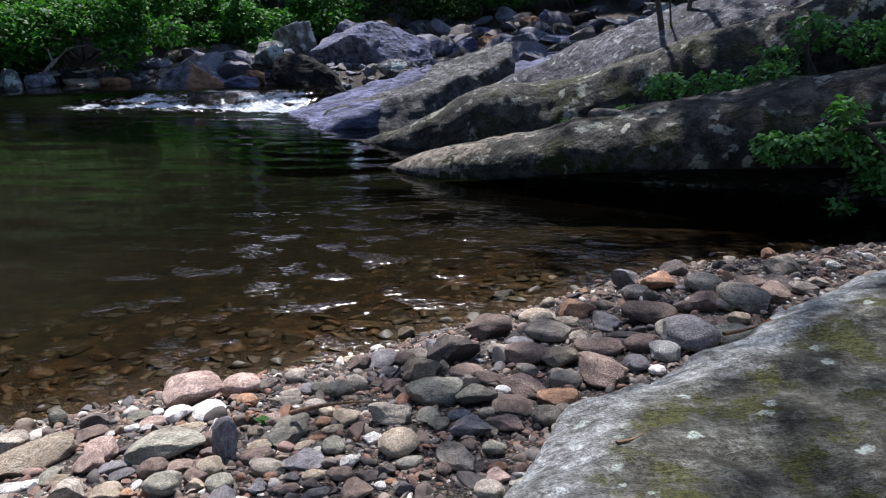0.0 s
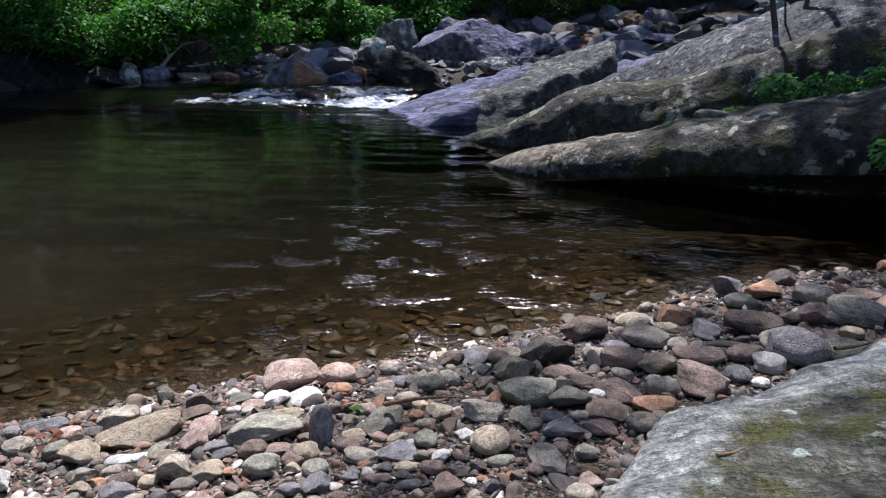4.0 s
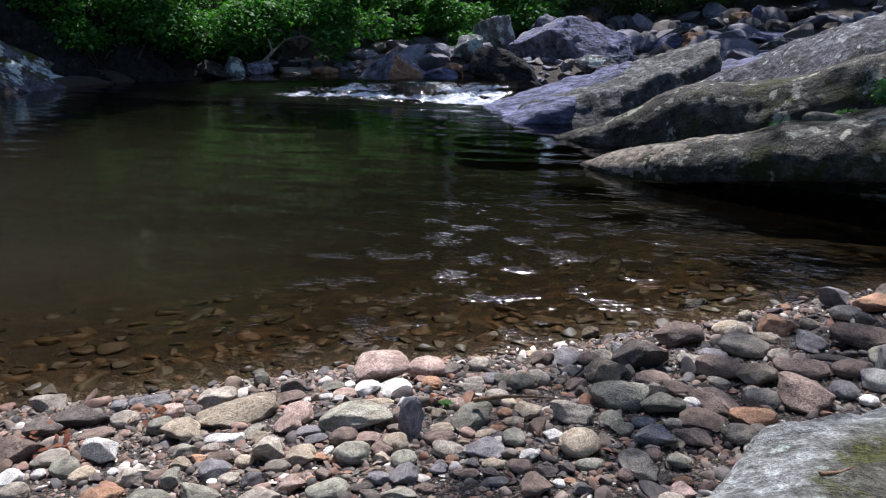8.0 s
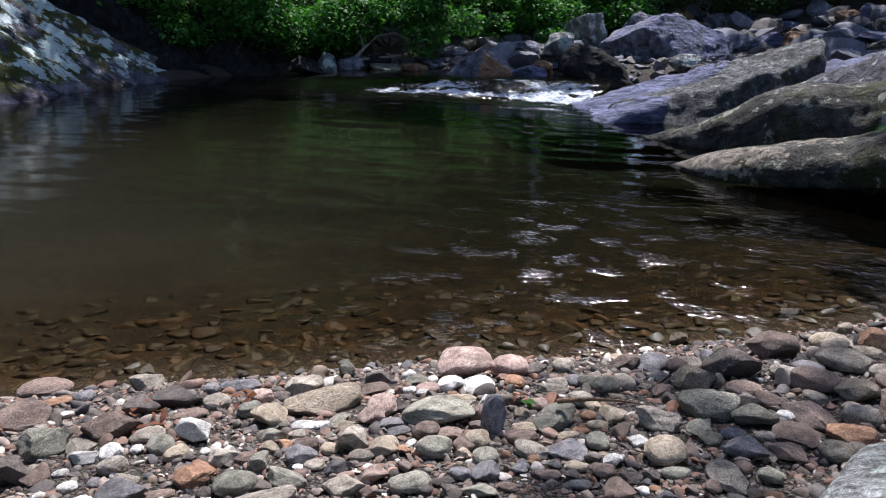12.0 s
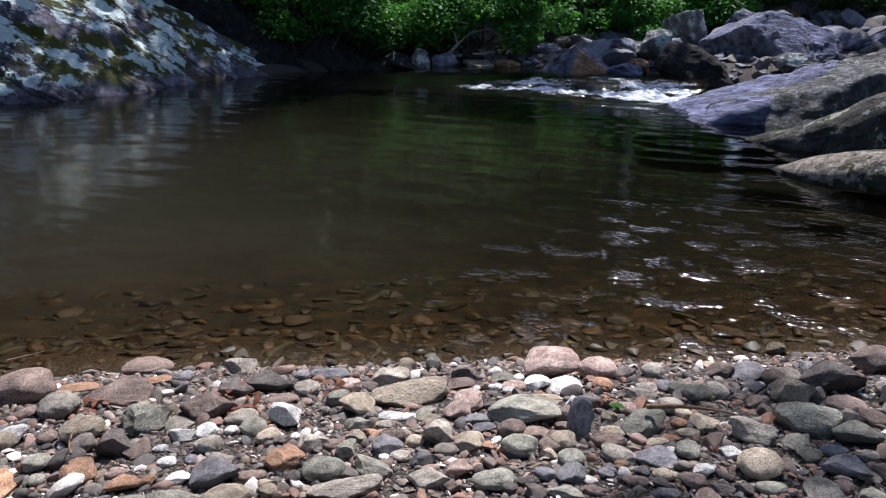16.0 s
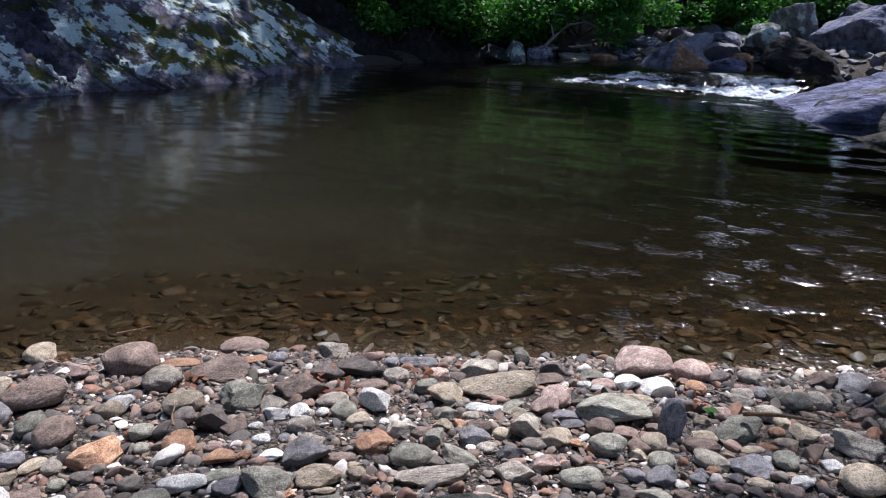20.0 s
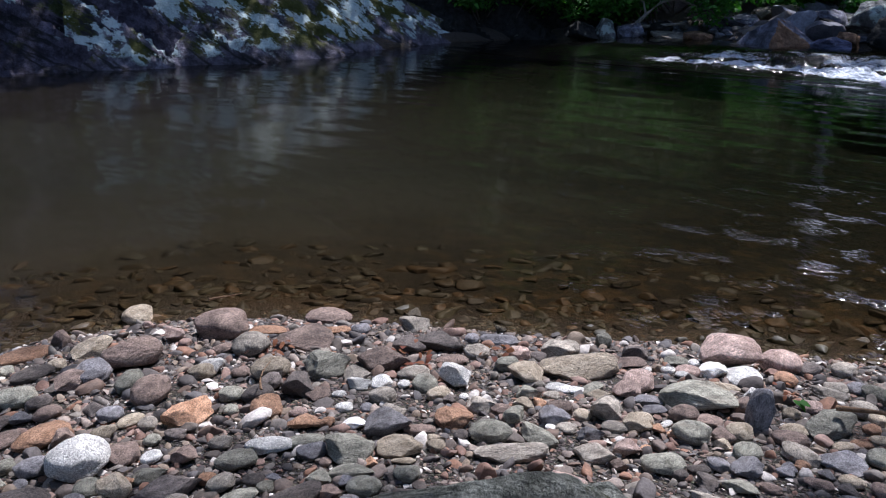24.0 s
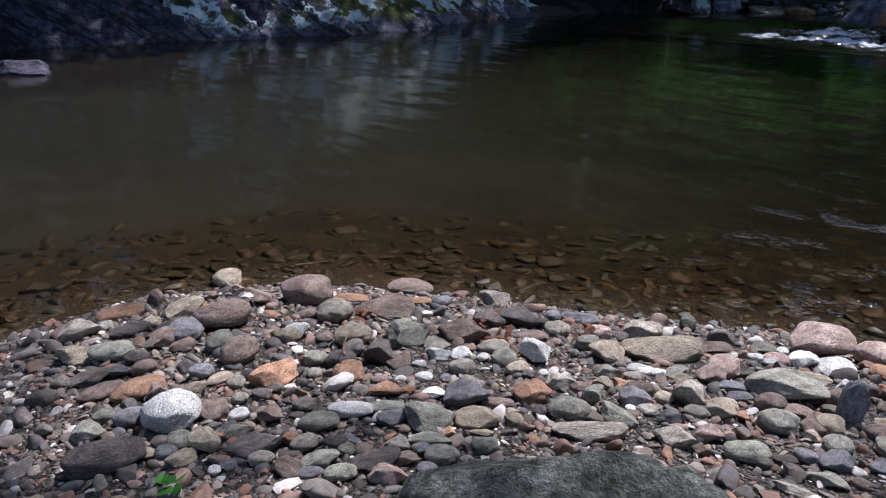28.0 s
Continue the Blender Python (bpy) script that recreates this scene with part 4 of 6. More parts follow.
def tree(x, y, height, crown, seed, trunk=0.2, count=2600, size=0.34, low=0.35, material=None, label="tall leafy forest tree beside the creek, mostly added out of view", bark=None):
    rng = random.Random(seed)
    root = tagged(new("tree"), label, "tree", "forest trees")
    root.location = (x, y, gz(x, y) - 0.1)
    top = Vector((rng.gauss(0, 0.5), rng.gauss(0, 0.5), height))
    bits = [wand(rng, (0, 0, 0), top, trunk, 0.03, 10)]
    blobs = []
    for _ in range(13):
        h = rng.uniform(low, 1.0) * height
        a, r = rng.uniform(0, 6.283), crown * rng.uniform(0.3, 1.0)
        q = Vector((math.cos(a) * r, math.sin(a) * r, h + 0.1 * r))
        bits.append(wand(rng, top * (h / height * 0.9), q, trunk * 0.35, 0.1))
        w = crown * rng.uniform(0.3, 0.5)
        blobs.append((q.x, q.y, q.z, w, w, w * 0.6))
    v, f = join(bits)
    mesh_object("trunk", v, f, bark or M_bark, root)
    v, f = leaf_cloud(rng, blobs, count, size, plain=True)
    mesh_object("crown", v, f, material or M_leaf_dark, root)
    return root


# forest filled in beyond the view, to keep bright sky off water and rocks
# x, y, height, crown: low edge trees first, tall forest behind, so that the sky stays open over the creek
FOREST = [(-12, 19.5, 6.5, 2.8), (-8.5, 22.5, 6.5, 2.8), (-4.5, 23, 6.5, 2.8), (0.5, 26, 7, 3), (4.5, 26, 7, 3), (8, 22, 7, 3), (-15, 14, 9, 3.5), (-13.5, 17, 8, 3), (-6.5, 25, 8, 3), (-2, 25.5, 8, 3),
          (-13, 25, 17, 5.5), (-8, 28, 18, 5.5), (-3, 30, 18, 5.5), (2.5, 30, 18, 5.5), (8, 29, 17, 5.5), (13, 24, 15, 5), (-18, 20, 16, 5), (-10.5, 29.5, 18, 5.5), (-20, 22, 17, 6), (-16.5, 17.5, 12, 4), (0, 31, 18, 5.5), (-6, 30.5, 18, 5.5),
          (12, 17, 11, 4), (12.5, 10, 12, 4.5), (10.5, 3, 12, 4.5), (-17.5, 10, 13, 5), (-16, 5.5, 14, 5.5), (-18, 1, 14, 5.5), (-22, 7, 17, 6), (-17, -5, 13, 5), (-11, -11, 13, 5), (-4, -10, 13, 4.5), (5, -8, 13, 5), (10, -3, 13, 5),
          (-16, 38, 21, 6), (-10, 40, 22, 6), (-5, 41, 22, 6), (0, 41, 22, 6), (6, 40, 22, 6), (-13.5, 27.5, 13, 4), (-17.5, 33, 18, 6), (-21, 41, 23, 7), (-13, 35, 19, 5.5), (-18.5, 16.5, 18, 6), (-19, 12.6, 15, 5)]
for k, (x, y, h, c) in enumerate(FOREST):
    y += 5.0 if 22 < y < 31.5 and h > 14 else 0
    tree(x, y, h, c, 100 + k, low=0.08 if y > 12 else 0.2, count=6500 if h > 14 else 4200, size=0.7 if h > 14 else 0.42, trunk=0.02 * h)

# unseen boughs over the creek, added to cast shade; each is named by the spot that it shades


def over(x, y, rx, ry, z, rz=0.7):
    k = z / math.tan(radians(SUN_EL))
    return (x + k * math.sin(radians(SUN_AZ)), y + k * math.cos(radians(SUN_AZ)), z, rx, ry, rz)


def shade_bough_tree(x, y, height, blobs, count, seed, label, size=0.2):
    r = random.Random(seed)
    root = tagged(new("tree"), label, "tree", "forest trees")
    z0 = gz(x, y) - 0.1
    root.location = (x, y, z0)
    bits = [wand(r, (0, 0, 0), (0.3, 0.4, height), 0.28, 0.03, 10)]
    local = [(b[0] - x, b[1] - y, b[2] - z0, *b[3:]) for b in blobs]
    for b in local:
        bits.append(wand(r, (0.2, 0.3, height * r.uniform(0.6, 0.95)), b[:3], 0.07, 0.06, 9))
    v, f = join(bits)
    mesh_object("trunk", v, f, M_bark, root)
    v, f = leaf_cloud(r, local, count, size, plain=True)
    mesh_object("crown", v, f, M_leaf_dark, root)


shade_bough_tree(7.8, 9.5, 14, [over(0.75, 2.7, 0.9, 0.8, 12), over(-0.15, 2.1, 0.5, 0.6, 12), over(1.9, 3.2, 1.1, 0.9, 12.5), over(1.4, 4.5, 1.0, 0.6, 12.3), over(2.6, 4.9, 1.1, 0.6, 12.3), over(1.4, 1.3, 0.8, 0.7, 12), over(2.6, 1.8, 1.2, 1.1, 12.6), over(3.6, 3.4, 1.2, 1.1, 12.2)], 2700, 501,
           "unseen tall tree with thin high boughs, added to half shade the shore", 0.15)
shade_bough_tree(8.2, 12.0, 12, [over(1.5, 6.3, 0.8, 0.6, 9), over(2.4, 5.9, 1.0, 0.8, 9.2), over(3.5, 5.5, 1.2, 0.9, 9.4), over(5.0, 5.0, 1.5, 1.1, 9.2), over(3.3, 7.2, 0.7, 0.5, 9.3), over(4.8, 7.0, 1.4, 1.1, 9.5), over(1.7, 5.05, 1.2, 0.45, 9.4), over(3.0, 5.0, 1.2, 0.5, 9.4), over(0.9, 4.6, 0.6, 0.35, 9.4)],
           2600, 506, "unseen leafy tree, added to shade the ledges")
shade_bough_tree(-6.0, -6.0, 13, [over(-1.1, 0.6, 0.7, 0.4, 12), over(-2.35, 0.2, 0.9, 0.4, 12.2), over(-2.75, 1.0, 0.35, 0.35, 12), over(-0.2, 0.7, 0.7, 0.4, 12.4)], 300, 502, "unseen tree behind the shore, added to shade the near gravel", 0.17)
shade_bough_tree(4.5, -3.5, 9, [(-5 + 2.1 * (k % 6) + 0.5 * math.sin(k * 2.3), -4.8 + 2.3 * (k // 6) + 0.5 * math.cos(k * 1.7), 7.6 + 0.7 * math.sin(k), 1.6, 1.6, 0.7) for k in range(18)], 7500, 503,
           "unseen spreading tree behind the viewer, added to block sky light")
shade_bough_tree(7.0, 17.5, 11, [over(3.6, 11.2, 1.4, 1.3, 9.2), over(4.2, 9.8, 1.1, 1.1, 9.1), over(0.7, 14.2, 1.6, 1.0, 9.6), over(2.6, 14.4, 1.4, 1.0, 9.8), over(4.6, 13.0, 1.8, 1.6, 10), over(0.9, 15.8, 1.5, 1.0, 9.8), over(2.9, 16.0, 1.5, 1.1, 10), over(2.0, 18.0, 1.8, 1.2, 10), over(4.6, 16.6, 1.4, 1.4, 10)],
           6200, 504, "unseen tree on the upstream bank, added to shade the boulders")
shade_bough_tree(-14.0, 11.5, 10, [over(-10.8, 4.3, 1.5, 1.5, 9), over(-11.6, 2.7, 1.4, 1.4, 8.8), over(-12.2, 6.3, 1.6, 1.5, 9.2), over(-9.8, 6.0, 1.4, 1.4, 9), over(-12.6, 0.6, 1.5, 1.4, 9), over(-8.8, 8.1, 1.5, 1.3, 9.2), over(-8.3, 9.6, 1.3, 1.1, 9.2),
                            over(-9.8, 10.2, 1.5, 1.2, 9.3), over(-8.3, 11.2, 1.1, 1.1, 9.3)], 8900, 505, "unseen tree above the cliff, added to shade the rock faces")


def bank_blobs(r, w, h, n=8):
    return [(r.gauss(0, w * 0.4), r.gauss(0, w * 0.3), h * r.uniform(0.3, 1.0), w * r.uniform(0.3, 0.55), w * r.uniform(0.3, 0.5), h * r.uniform(0.16, 0.3)) for _ in range(n)]


for k, (x, y, w, h, m) in enumerate([(-8.3, 13.5, 1.3, 1.3, M_leaf), (-7.2, 13.6, 1.1, 1.2, M_leaf), (-6.4, 13.9, 1.2, 1.3, M_leaf), (-5.5, 14.5, 0.9, 1.3, M_leaf), (-9.6, 14.2, 1.5, 1.7, M_leaf_dark), (-4.6, 16.4, 1.1, 1.2, M_leaf),
                                     (-3.7, 15.9, 0.8, 0.9, M_leaf), (-2.6, 17.8, 1.5, 1.1, M_leaf), (-0.6, 19.5, 1.6, 1.0, M_leaf_dark), (1.9, 21.0, 1.6, 1.0, M_leaf), (-6.8, 15.6, 1.7, 2.2, M_leaf_dark), (-8.6, 15.6, 1.7, 2.4, M_leaf_dark),
                                     (4.5, 21.0, 1.7, 1.1, M_leaf_dark), (0.5, 20.6, 1.5, 1.0, M_leaf), (3.2, 21.2, 1.5, 0.9, M_leaf), (5.9, 20.4, 1.6, 1.2, M_leaf_dark), (-5.2, 17.8, 1.6, 2.0, M_leaf_dark), (-3.4, 19.5, 1.6, 2.0, M_leaf_dark), (-9.3, 12.5, 1.0, 1.2, M_leaf), (-10.3, 12.3, 1.2, 1.7, M_leaf), (-8.8, 13.0, 1.0, 1.2, M_leaf)]):
    rb = random.Random(k)
    shrub(x, y, gz(x, y), bank_blobs(rb, w, h, 11), 4600, 0.09, m, "leafy green shrub hanging over the far bank" if m is M_leaf else "dark green shrub in the shade of the forest", 200 + k)

def branch(name, lines, radius, material, label):
    bits = []
    for k, pts in enumerate(lines):
        n = len(pts)
        bits.append(tube([Vector(p) for p in pts], [radius * (1 - 0.5 * i / (n - 1)) * (1 if k == 0 else 0.6) for i in range(n)], 8))
    v, f = join(bits)
    tagged(mesh_object(name, v, f, material), label, "branch")


M_driftwood = bark_mat("weathered_wood", (0.1, 0.085, 0.07), (0.3, 0.27, 0.23))
branch("dead_branch", [[(-6.45, 13.06, 0.26), (-6.25, 13.15, 0.49), (-6.08, 13.34, 0.69), (-5.85, 13.56, 0.74), (-5.62, 13.76, 0.61)], [(-6.25, 13.15, 0.49), (-6.34, 13.22, 0.69), (-6.52, 13.25, 0.77)], [(-6.08, 13.34, 0.69), (-6.2, 13.51, 0.83), (-6.55, 13.45, 0.91)]], 0.035, M_driftwood, "pale bare curved branch hanging from the bank shrubs")
branch("driftwood_log", [[(-6.69, 13.05, 0.25), (-6.34, 13.28, 0.28), (-5.65, 13.42, 0.36)]], 0.04, M_driftwood, "weathered grey stick lying along the far bank")

# plants of the ledges
shrub(1.95, 6.75, 0.45, [(-0.1, 0.0, 0.28, 0.2, 0.15, 0.13), (0.25, -0.15, 0.3, 0.22, 0.15, 0.14), (0.6, -0.35, 0.38, 0.25, 0.15, 0.15), (0.45, -0.2, 0.2, 0.25, 0.12, 0.1)], 1300, 0.055, M_leaf_blue, "low leafy plant in the crevice between two ledges", 230, "crevice_plant")
shrub(1.15, 7.2, 0.22, [(0, 0, 0.14, 0.12, 0.08, 0.07)], 110, 0.05, M_leaf_blue, "small tuft of leaves under the rock ridge", 231, "crevice_plant", 2)
shrub(2.95, 6.7, 0.8, [(0, 0, 0.38, 0.2, 0.15, 0.16), (0.35, -0.2, 0.3, 0.22, 0.15, 0.18), (-0.2, 0.1, 0.18, 0.2, 0.1, 0.1), (0.65, -0.3, 0.42, 0.25, 0.2, 0.2)], 1200, 0.06, M_leaf_blue, "laurel shrub growing on the rock ridge", 232, "crevice_plant")
shrub(2.75, 5.15, 0.75, [(-0.55, 0.12, -0.26, 0.2, 0.14, 0.11), (-0.3, 0.0, -0.2, 0.2, 0.14, 0.1), (-0.25, -0.06, 0.0, 0.12, 0.1, 0.1), (0.0, -0.08, -0.25, 0.22, 0.15, 0.14), (-0.23, -0.1, -0.6, 0.09, 0.08, 0.06), (0.05, -0.05, -0.42, 0.2, 0.12, 0.12)],
      1700, 0.058, M_leaf_blue, "broad-leaved plant hanging over the dark undercut", 233, "hanging_plant")
shrub(0.78, 6.36, 0.22, [(0, 0, 0.07, 0.06, 0.04, 0.05)], 40, 0.045, M_leaf, "tiny sprig on the ledge face", 234, "ledge_sprig", 1)
shrub(1.5, 6.55, 0.52, [(0, 0, 0.06, 0.09, 0.05, 0.05)], 50, 0.06, M_leaf, "small fern on top of the ledge", 235, "ledge_sprig", 1)


def sapling(x, y, z, seed):
    r = random.Random(seed)
    root = tagged(new("sapling"), "thin dark twin-stemmed sapling on the rock ridge", "tree")
    root.location = (x, y, z)
    for dx, top, thick in ((-0.3, 2.6, 0.034), (0.03, 2.9, 0.03), (-0.12, 1.1, 0.018)):
        v, f = wand(r, (0, 0, -0.15), (dx, 0.05, top), thick, 0.05, 14)
        mesh_object("stem", v, f, M_bark, root)
    v, f = leaf_cloud(r, [(-0.2, 0, 2.4, 0.6, 0.6, 0.4), (0.1, 0, 2.9, 0.6, 0.6, 0.5)], 350, 0.1)
    mesh_object("crown", v, f, M_leaf, root)


sapling(2.26, 8.15, 0.78, 9)
trunk_root = tagged(new("tree"), "pale straight tree trunk on the far bank", "tree", "forest trees")
trunk_root.location = (-4.05, 16.9, gz(-4.05, 16.9) - 0.1)
tv, tf = wand(random.Random(4), (0, 0, 0), (0.2, 0.2, 9), 0.115, 0.01, 12)
mesh_object("trunk", tv, tf, M_bark_pale, trunk_root)
tv, tf = leaf_cloud(random.Random(4), [(-0.6, 1.2, 9, 1.4, 1.4, 0.9), (0.4, 1.8, 10.2, 1.3, 1.3, 0.9)], 700, 0.3)
mesh_object("crown", tv, tf, M_leaf_dark, trunk_root)

# ---- shore stones ----
SHAPES = [rock_shape(900 + k, 4, 4, 0.12, 0.11, 0.96, (0.7, 0.95)) for k in range(9)]  # river-worn
SHAPES += [rock_shape(920 + k, 4, 9, 0.05, 0.15, 0.74, (0.56, 0.86)) for k in range(9)]  # blocky
SHAPES += [rock_shape(940 + k, 4, 12, 0.0, 0.1, 0.85, (0.4, 0.74)) for k in range(5)]  # split
SHAPES += [rock_shape(945 + k, 4, 6, 0.08, 0.12, 0.8, (0.6, 0.9)) for k in range(5)]  # flat
SMALL = [rock_shape(950 + k, 3, 7, 0.05, 0.15, 0.95, (0.5, 0.85)) for k in range(12)]
FINE = [rock_shape(960 + k, 2, 7, 0.05, 0.15, 0.95, (0.5, 0.85)) for k in range(12)]
TINY = [rock_shape(970 + k, 1, 5, 0.1, 0.12, 0.95, (0.55, 0.9)) for k in range(10)]
rng = random.Random(5)
taken = {}


def free_spot(x, y, r, slack=0.82):
    cx, cy = int(x // 0.25), int(y // 0.25)
    for i in (-1, 0, 1):
        for j in (-1, 0, 1):
            for a, b, q in taken.get((cx + i, cy + j), ()):
                if (a - x) ** 2 + (b - y) ** 2 < ((q + r) * slack) ** 2:
                    return False
    return True


def take(x, y, r):
    taken.setdefault((int(x // 0.25), int(y // 0.25)), []).append((x, y, r))


def scatter(n, lo, hi, tries, slack=0.82, wet=-9.0, out_to=1.1):
    gen = np.random.default_rng(rng.randrange(10**6))
    a, q = np.radians(gen.uniform(-36, 84, tries)), gen.uniform(1.1, 5.3, tries)
    xs, ys, rs = -np.sin(a) * q, np.cos(a) * q, gen.uniform(lo, hi, tries)
    ds = inside_dist(xs, ys, POOL)
    ok = (ds < out_to) & (ds > wet) & (inside_dist(xs, ys, NEAR_SLAB) < -0.02) & (ys < 5.0)
    zs = ground_z(xs, ys)
    out = []
    for x, y, r, d, z in zip(xs[ok].tolist(), ys[ok].tolist(), rs[ok].tolist(), ds[ok].tolist(), zs[ok].tolist()):
        if len(out) >= n:
            break
        if free_spot(x, y, r, slack):
            take(x, y, r)
            out.append((x, y, r, d, z))
    return out


FAMILY = ["grey"] * 6 + ["brown"] * 4 + ["dark"] * 3 + ["tan"] * 3 + ["slate"] * 2 + ["green"] * 2 + ["pink"] * 2 + ["orange", "white"]
WORDS = {"grey": "grey", "brown": "brown", "dark": "dark grey", "tan": "tan", "slate": "bluish slate", "green": "greenish grey", "pink": "pinkish", "orange": "rusty orange", "white": "whitish quartz", "wet": "wet brown"}
STONE_MESH = []
for v, f in SHAPES:
    me = bpy.data.meshes.new("cobble")
    me.from_pydata([tuple(p) for p in v.tolist()], [], [tuple(q) for q in f.tolist()])
    me.polygons.foreach_set("use_smooth", [True] * len(me.polygons))
    me.set_sharp_from_angle(angle=radians(42))
    me.materials.append(STONE["grey"])
    STONE_MESH.append(me)


def cobble(x, y, w, d, h, turn=0.0, family="grey", label="", shape=0, lean=0.0, pitch=0.0, sink=0.09, name="", group="shore stones"):
    """A stone w long, d wide and h high, sunk a little into the gravel."""
    h *= 1.12
    ob = new(name or ("cobble" if shape < 9 else "angular_stone" if shape < 23 else "flat_stone"), STONE_MESH[shape])
    ob.matrix_world = pose(x, y, gz(x, y) + h * (0.5 - sink), pitch, lean, turn) @ Matrix.Diagonal((w * 0.515, d * 0.515, h * 0.515, 1))
    ob.material_slots[0].link = "OBJECT"
    ob.material_slots[0].material = STONE[family]
    take(x, y, 0.42 * (w + d) / 2)
    shape_word = "river-worn" if shape < 9 else "blocky" if shape < 18 else "angular" if shape < 23 else "flat"
    size_word = "small " if w < 0.07 else "large " if w > 0.17 else ""
    return tagged(ob, label or f"{size_word}{WORDS[family]} {shape_word} stone on the gravel shore", "stone", group)


# stones that stand out
cobble(-1.340, 2.344, 0.088, 0.093, 0.044, 32, "grey", "rounded grey stone at the pool's edge", 1)
cobble(-1.114, 2.428, 0.101, 0.076, 0.053, 51, "dark", "dark pointed slate stone at the water's edge", 20)
cobble(-0.867, 2.596, 0.222, 0.159, 0.103, 20, "pink", "pink boulder with wavy ridges at the water's edge", 26)
cobble(-0.857, 2.430, 0.090, 0.094, 0.041, 4, "white", "white quartz stone on the sunlit gravel", 13)
cobble(-0.769, 2.458, 0.121, 0.121, 0.031, 43, "white", "flat bright white stone on the gravel", 23)
cobble(-0.918, 2.385, 0.082, 0.061, 0.031, 36, "pink", "", 6)
cobble(-0.944, 2.504, 0.041, 0.043, 0.021, 22, "white", "", 7)
cobble(-0.999, 2.475, 0.093, 0.058, 0.023, 32, "green", "", 26)
cobble(-0.785, 2.336, 0.109, 0.041, 0.017, 15, "tan", "", 27)
cobble(-0.784, 2.160, 0.248, 0.147, 0.063, 30, "green", "long flat pale grey-green stone", 10)
cobble(-0.607, 2.115, 0.076, 0.04, 0.118, 14, "slate", "dark slate blade standing upright", 24, 8, -18)
cobble(-0.988, 2.175, 0.104, 0.109, 0.052, 42, "pink", "brownish pink cobble on gravel", 3)
cobble(-1.100, 2.345, 0.108, 0.067, 0.026, 40, "brown", "", 26)
cobble(-0.972, 2.360, 0.050, 0.038, 0.025, 24, "white", "", 5)
cobble(-0.920, 2.351, 0.049, 0.037, 0.020, 23, "white", "", 6)
cobble(-1.032, 2.339, 0.025, 0.026, 0.012, 25, "white", "", 7)
cobble(-0.910, 2.066, 0.087, 0.050, 0.022, 30, "slate", "", 25)
cobble(-0.870, 2.015, 0.078, 0.043, 0.019, 44, "slate", "", 26)
cobble(-0.785, 2.026, 0.084, 0.072, 0.042, 31, "brown", "", 1)
cobble(-0.727, 2.045, 0.087, 0.062, 0.022, 6, "brown", "", 23)
cobble(-0.718, 1.924, 0.109, 0.081, 0.051, 15, "green", "dark mottled green cobble", 3)
cobble(-0.626, 2.017, 0.076, 0.080, 0.038, -34, "tan", "smooth tan cobble lying among pebbles", 4)
cobble(-0.654, 1.976, 0.059, 0.062, 0.030, -41, "brown", "", 5)
cobble(-0.575, 1.923, 0.072, 0.065, 0.036, 53, "green", "", 6)
cobble(-1.080, 2.042, 0.084, 0.050, 0.021, 73, "green", "", 23)
cobble(-1.108, 2.005, 0.050, 0.034, 0.015, 47, "white", "", 8)
cobble(-1.147, 1.979, 0.063, 0.043, 0.019, 56, "white", "", 0)
cobble(-0.967, 1.937, 0.091, 0.095, 0.042, 29, "grey", "", 10)
cobble(-0.862, 1.918, 0.067, 0.063, 0.034, 41, "tan", "", 2)
cobble(-0.809, 1.911, 0.043, 0.044, 0.020, 25, "orange", "", 12)
cobble(-0.763, 1.908, 0.038, 0.028, 0.016, 24, "orange", "", 4)
cobble(-0.709, 1.904, 0.090, 0.026, 0.012, 30, "dark", "", 25)
cobble(-0.807, 1.962, 0.046, 0.023, 0.010, 81, "white", "", 6)
cobble(-0.980, 2.083, 0.093, 0.086, 0.043, -16, "pink", "", 16)
cobble(-0.641, 1.934, 0.048, 0.042, 0.022, -15, "tan", "", 17)
cobble(-1.042, 2.013, 0.085, 0.049, 0.021, 48, "tan", "", 9)
cobble(-0.714, 2.675, 0.139, 0.124, 0.070, 16, "pink", "pale pinkish stone beside the ridged pink boulder", 1)
cobble(-0.693, 2.731, 0.053, 0.056, 0.027, 15, "slate", "", 2)
cobble(-0.624, 2.708, 0.077, 0.081, 0.039, -19, "dark", "dark slate cobble at the water's edge", 3)
cobble(-0.656, 2.530, 0.074, 0.077, 0.037, 33, "orange", "", 4)
cobble(-0.514, 2.559, 0.073, 0.077, 0.037, 21, "grey", "", 5)
cobble(-0.514, 2.498, 0.109, 0.070, 0.028, 21, "grey", "grey cobble with ridged layers", 15)
cobble(-0.464, 2.614, 0.066, 0.069, 0.033, 11, "slate", "", 7)
cobble(-0.537, 2.793, 0.086, 0.085, 0.043, 29, "grey", "", 8)
cobble(-0.417, 2.599, 0.073, 0.077, 0.037, 10, "green", "", 0)
cobble(-0.355, 2.573, 0.096, 0.100, 0.048, 8, "green", "rounded olive-grey cobble on the gravel", 1)
cobble(-0.300, 2.629, 0.087, 0.072, 0.044, -39, "grey", "", 2)
cobble(-0.378, 3.071, 0.071, 0.052, 0.018, 26, "tan", "", 26)
cobble(-0.320, 2.901, 0.102, 0.098, 0.047, 25, "brown", "", 13)
cobble(-0.237, 2.941, 0.139, 0.146, 0.035, 39, "slate", "flat purplish slate stone at the water's edge", 23)
cobble(-0.141, 2.893, 0.080, 0.084, 0.040, 21, "brown", "", 6)
cobble(-0.105, 2.970, 0.100, 0.089, 0.025, -32, "grey", "", 25)
cobble(-0.078, 2.708, 0.147, 0.118, 0.068, 23, "tan", "flat khaki stone lying among cobbles", 17)
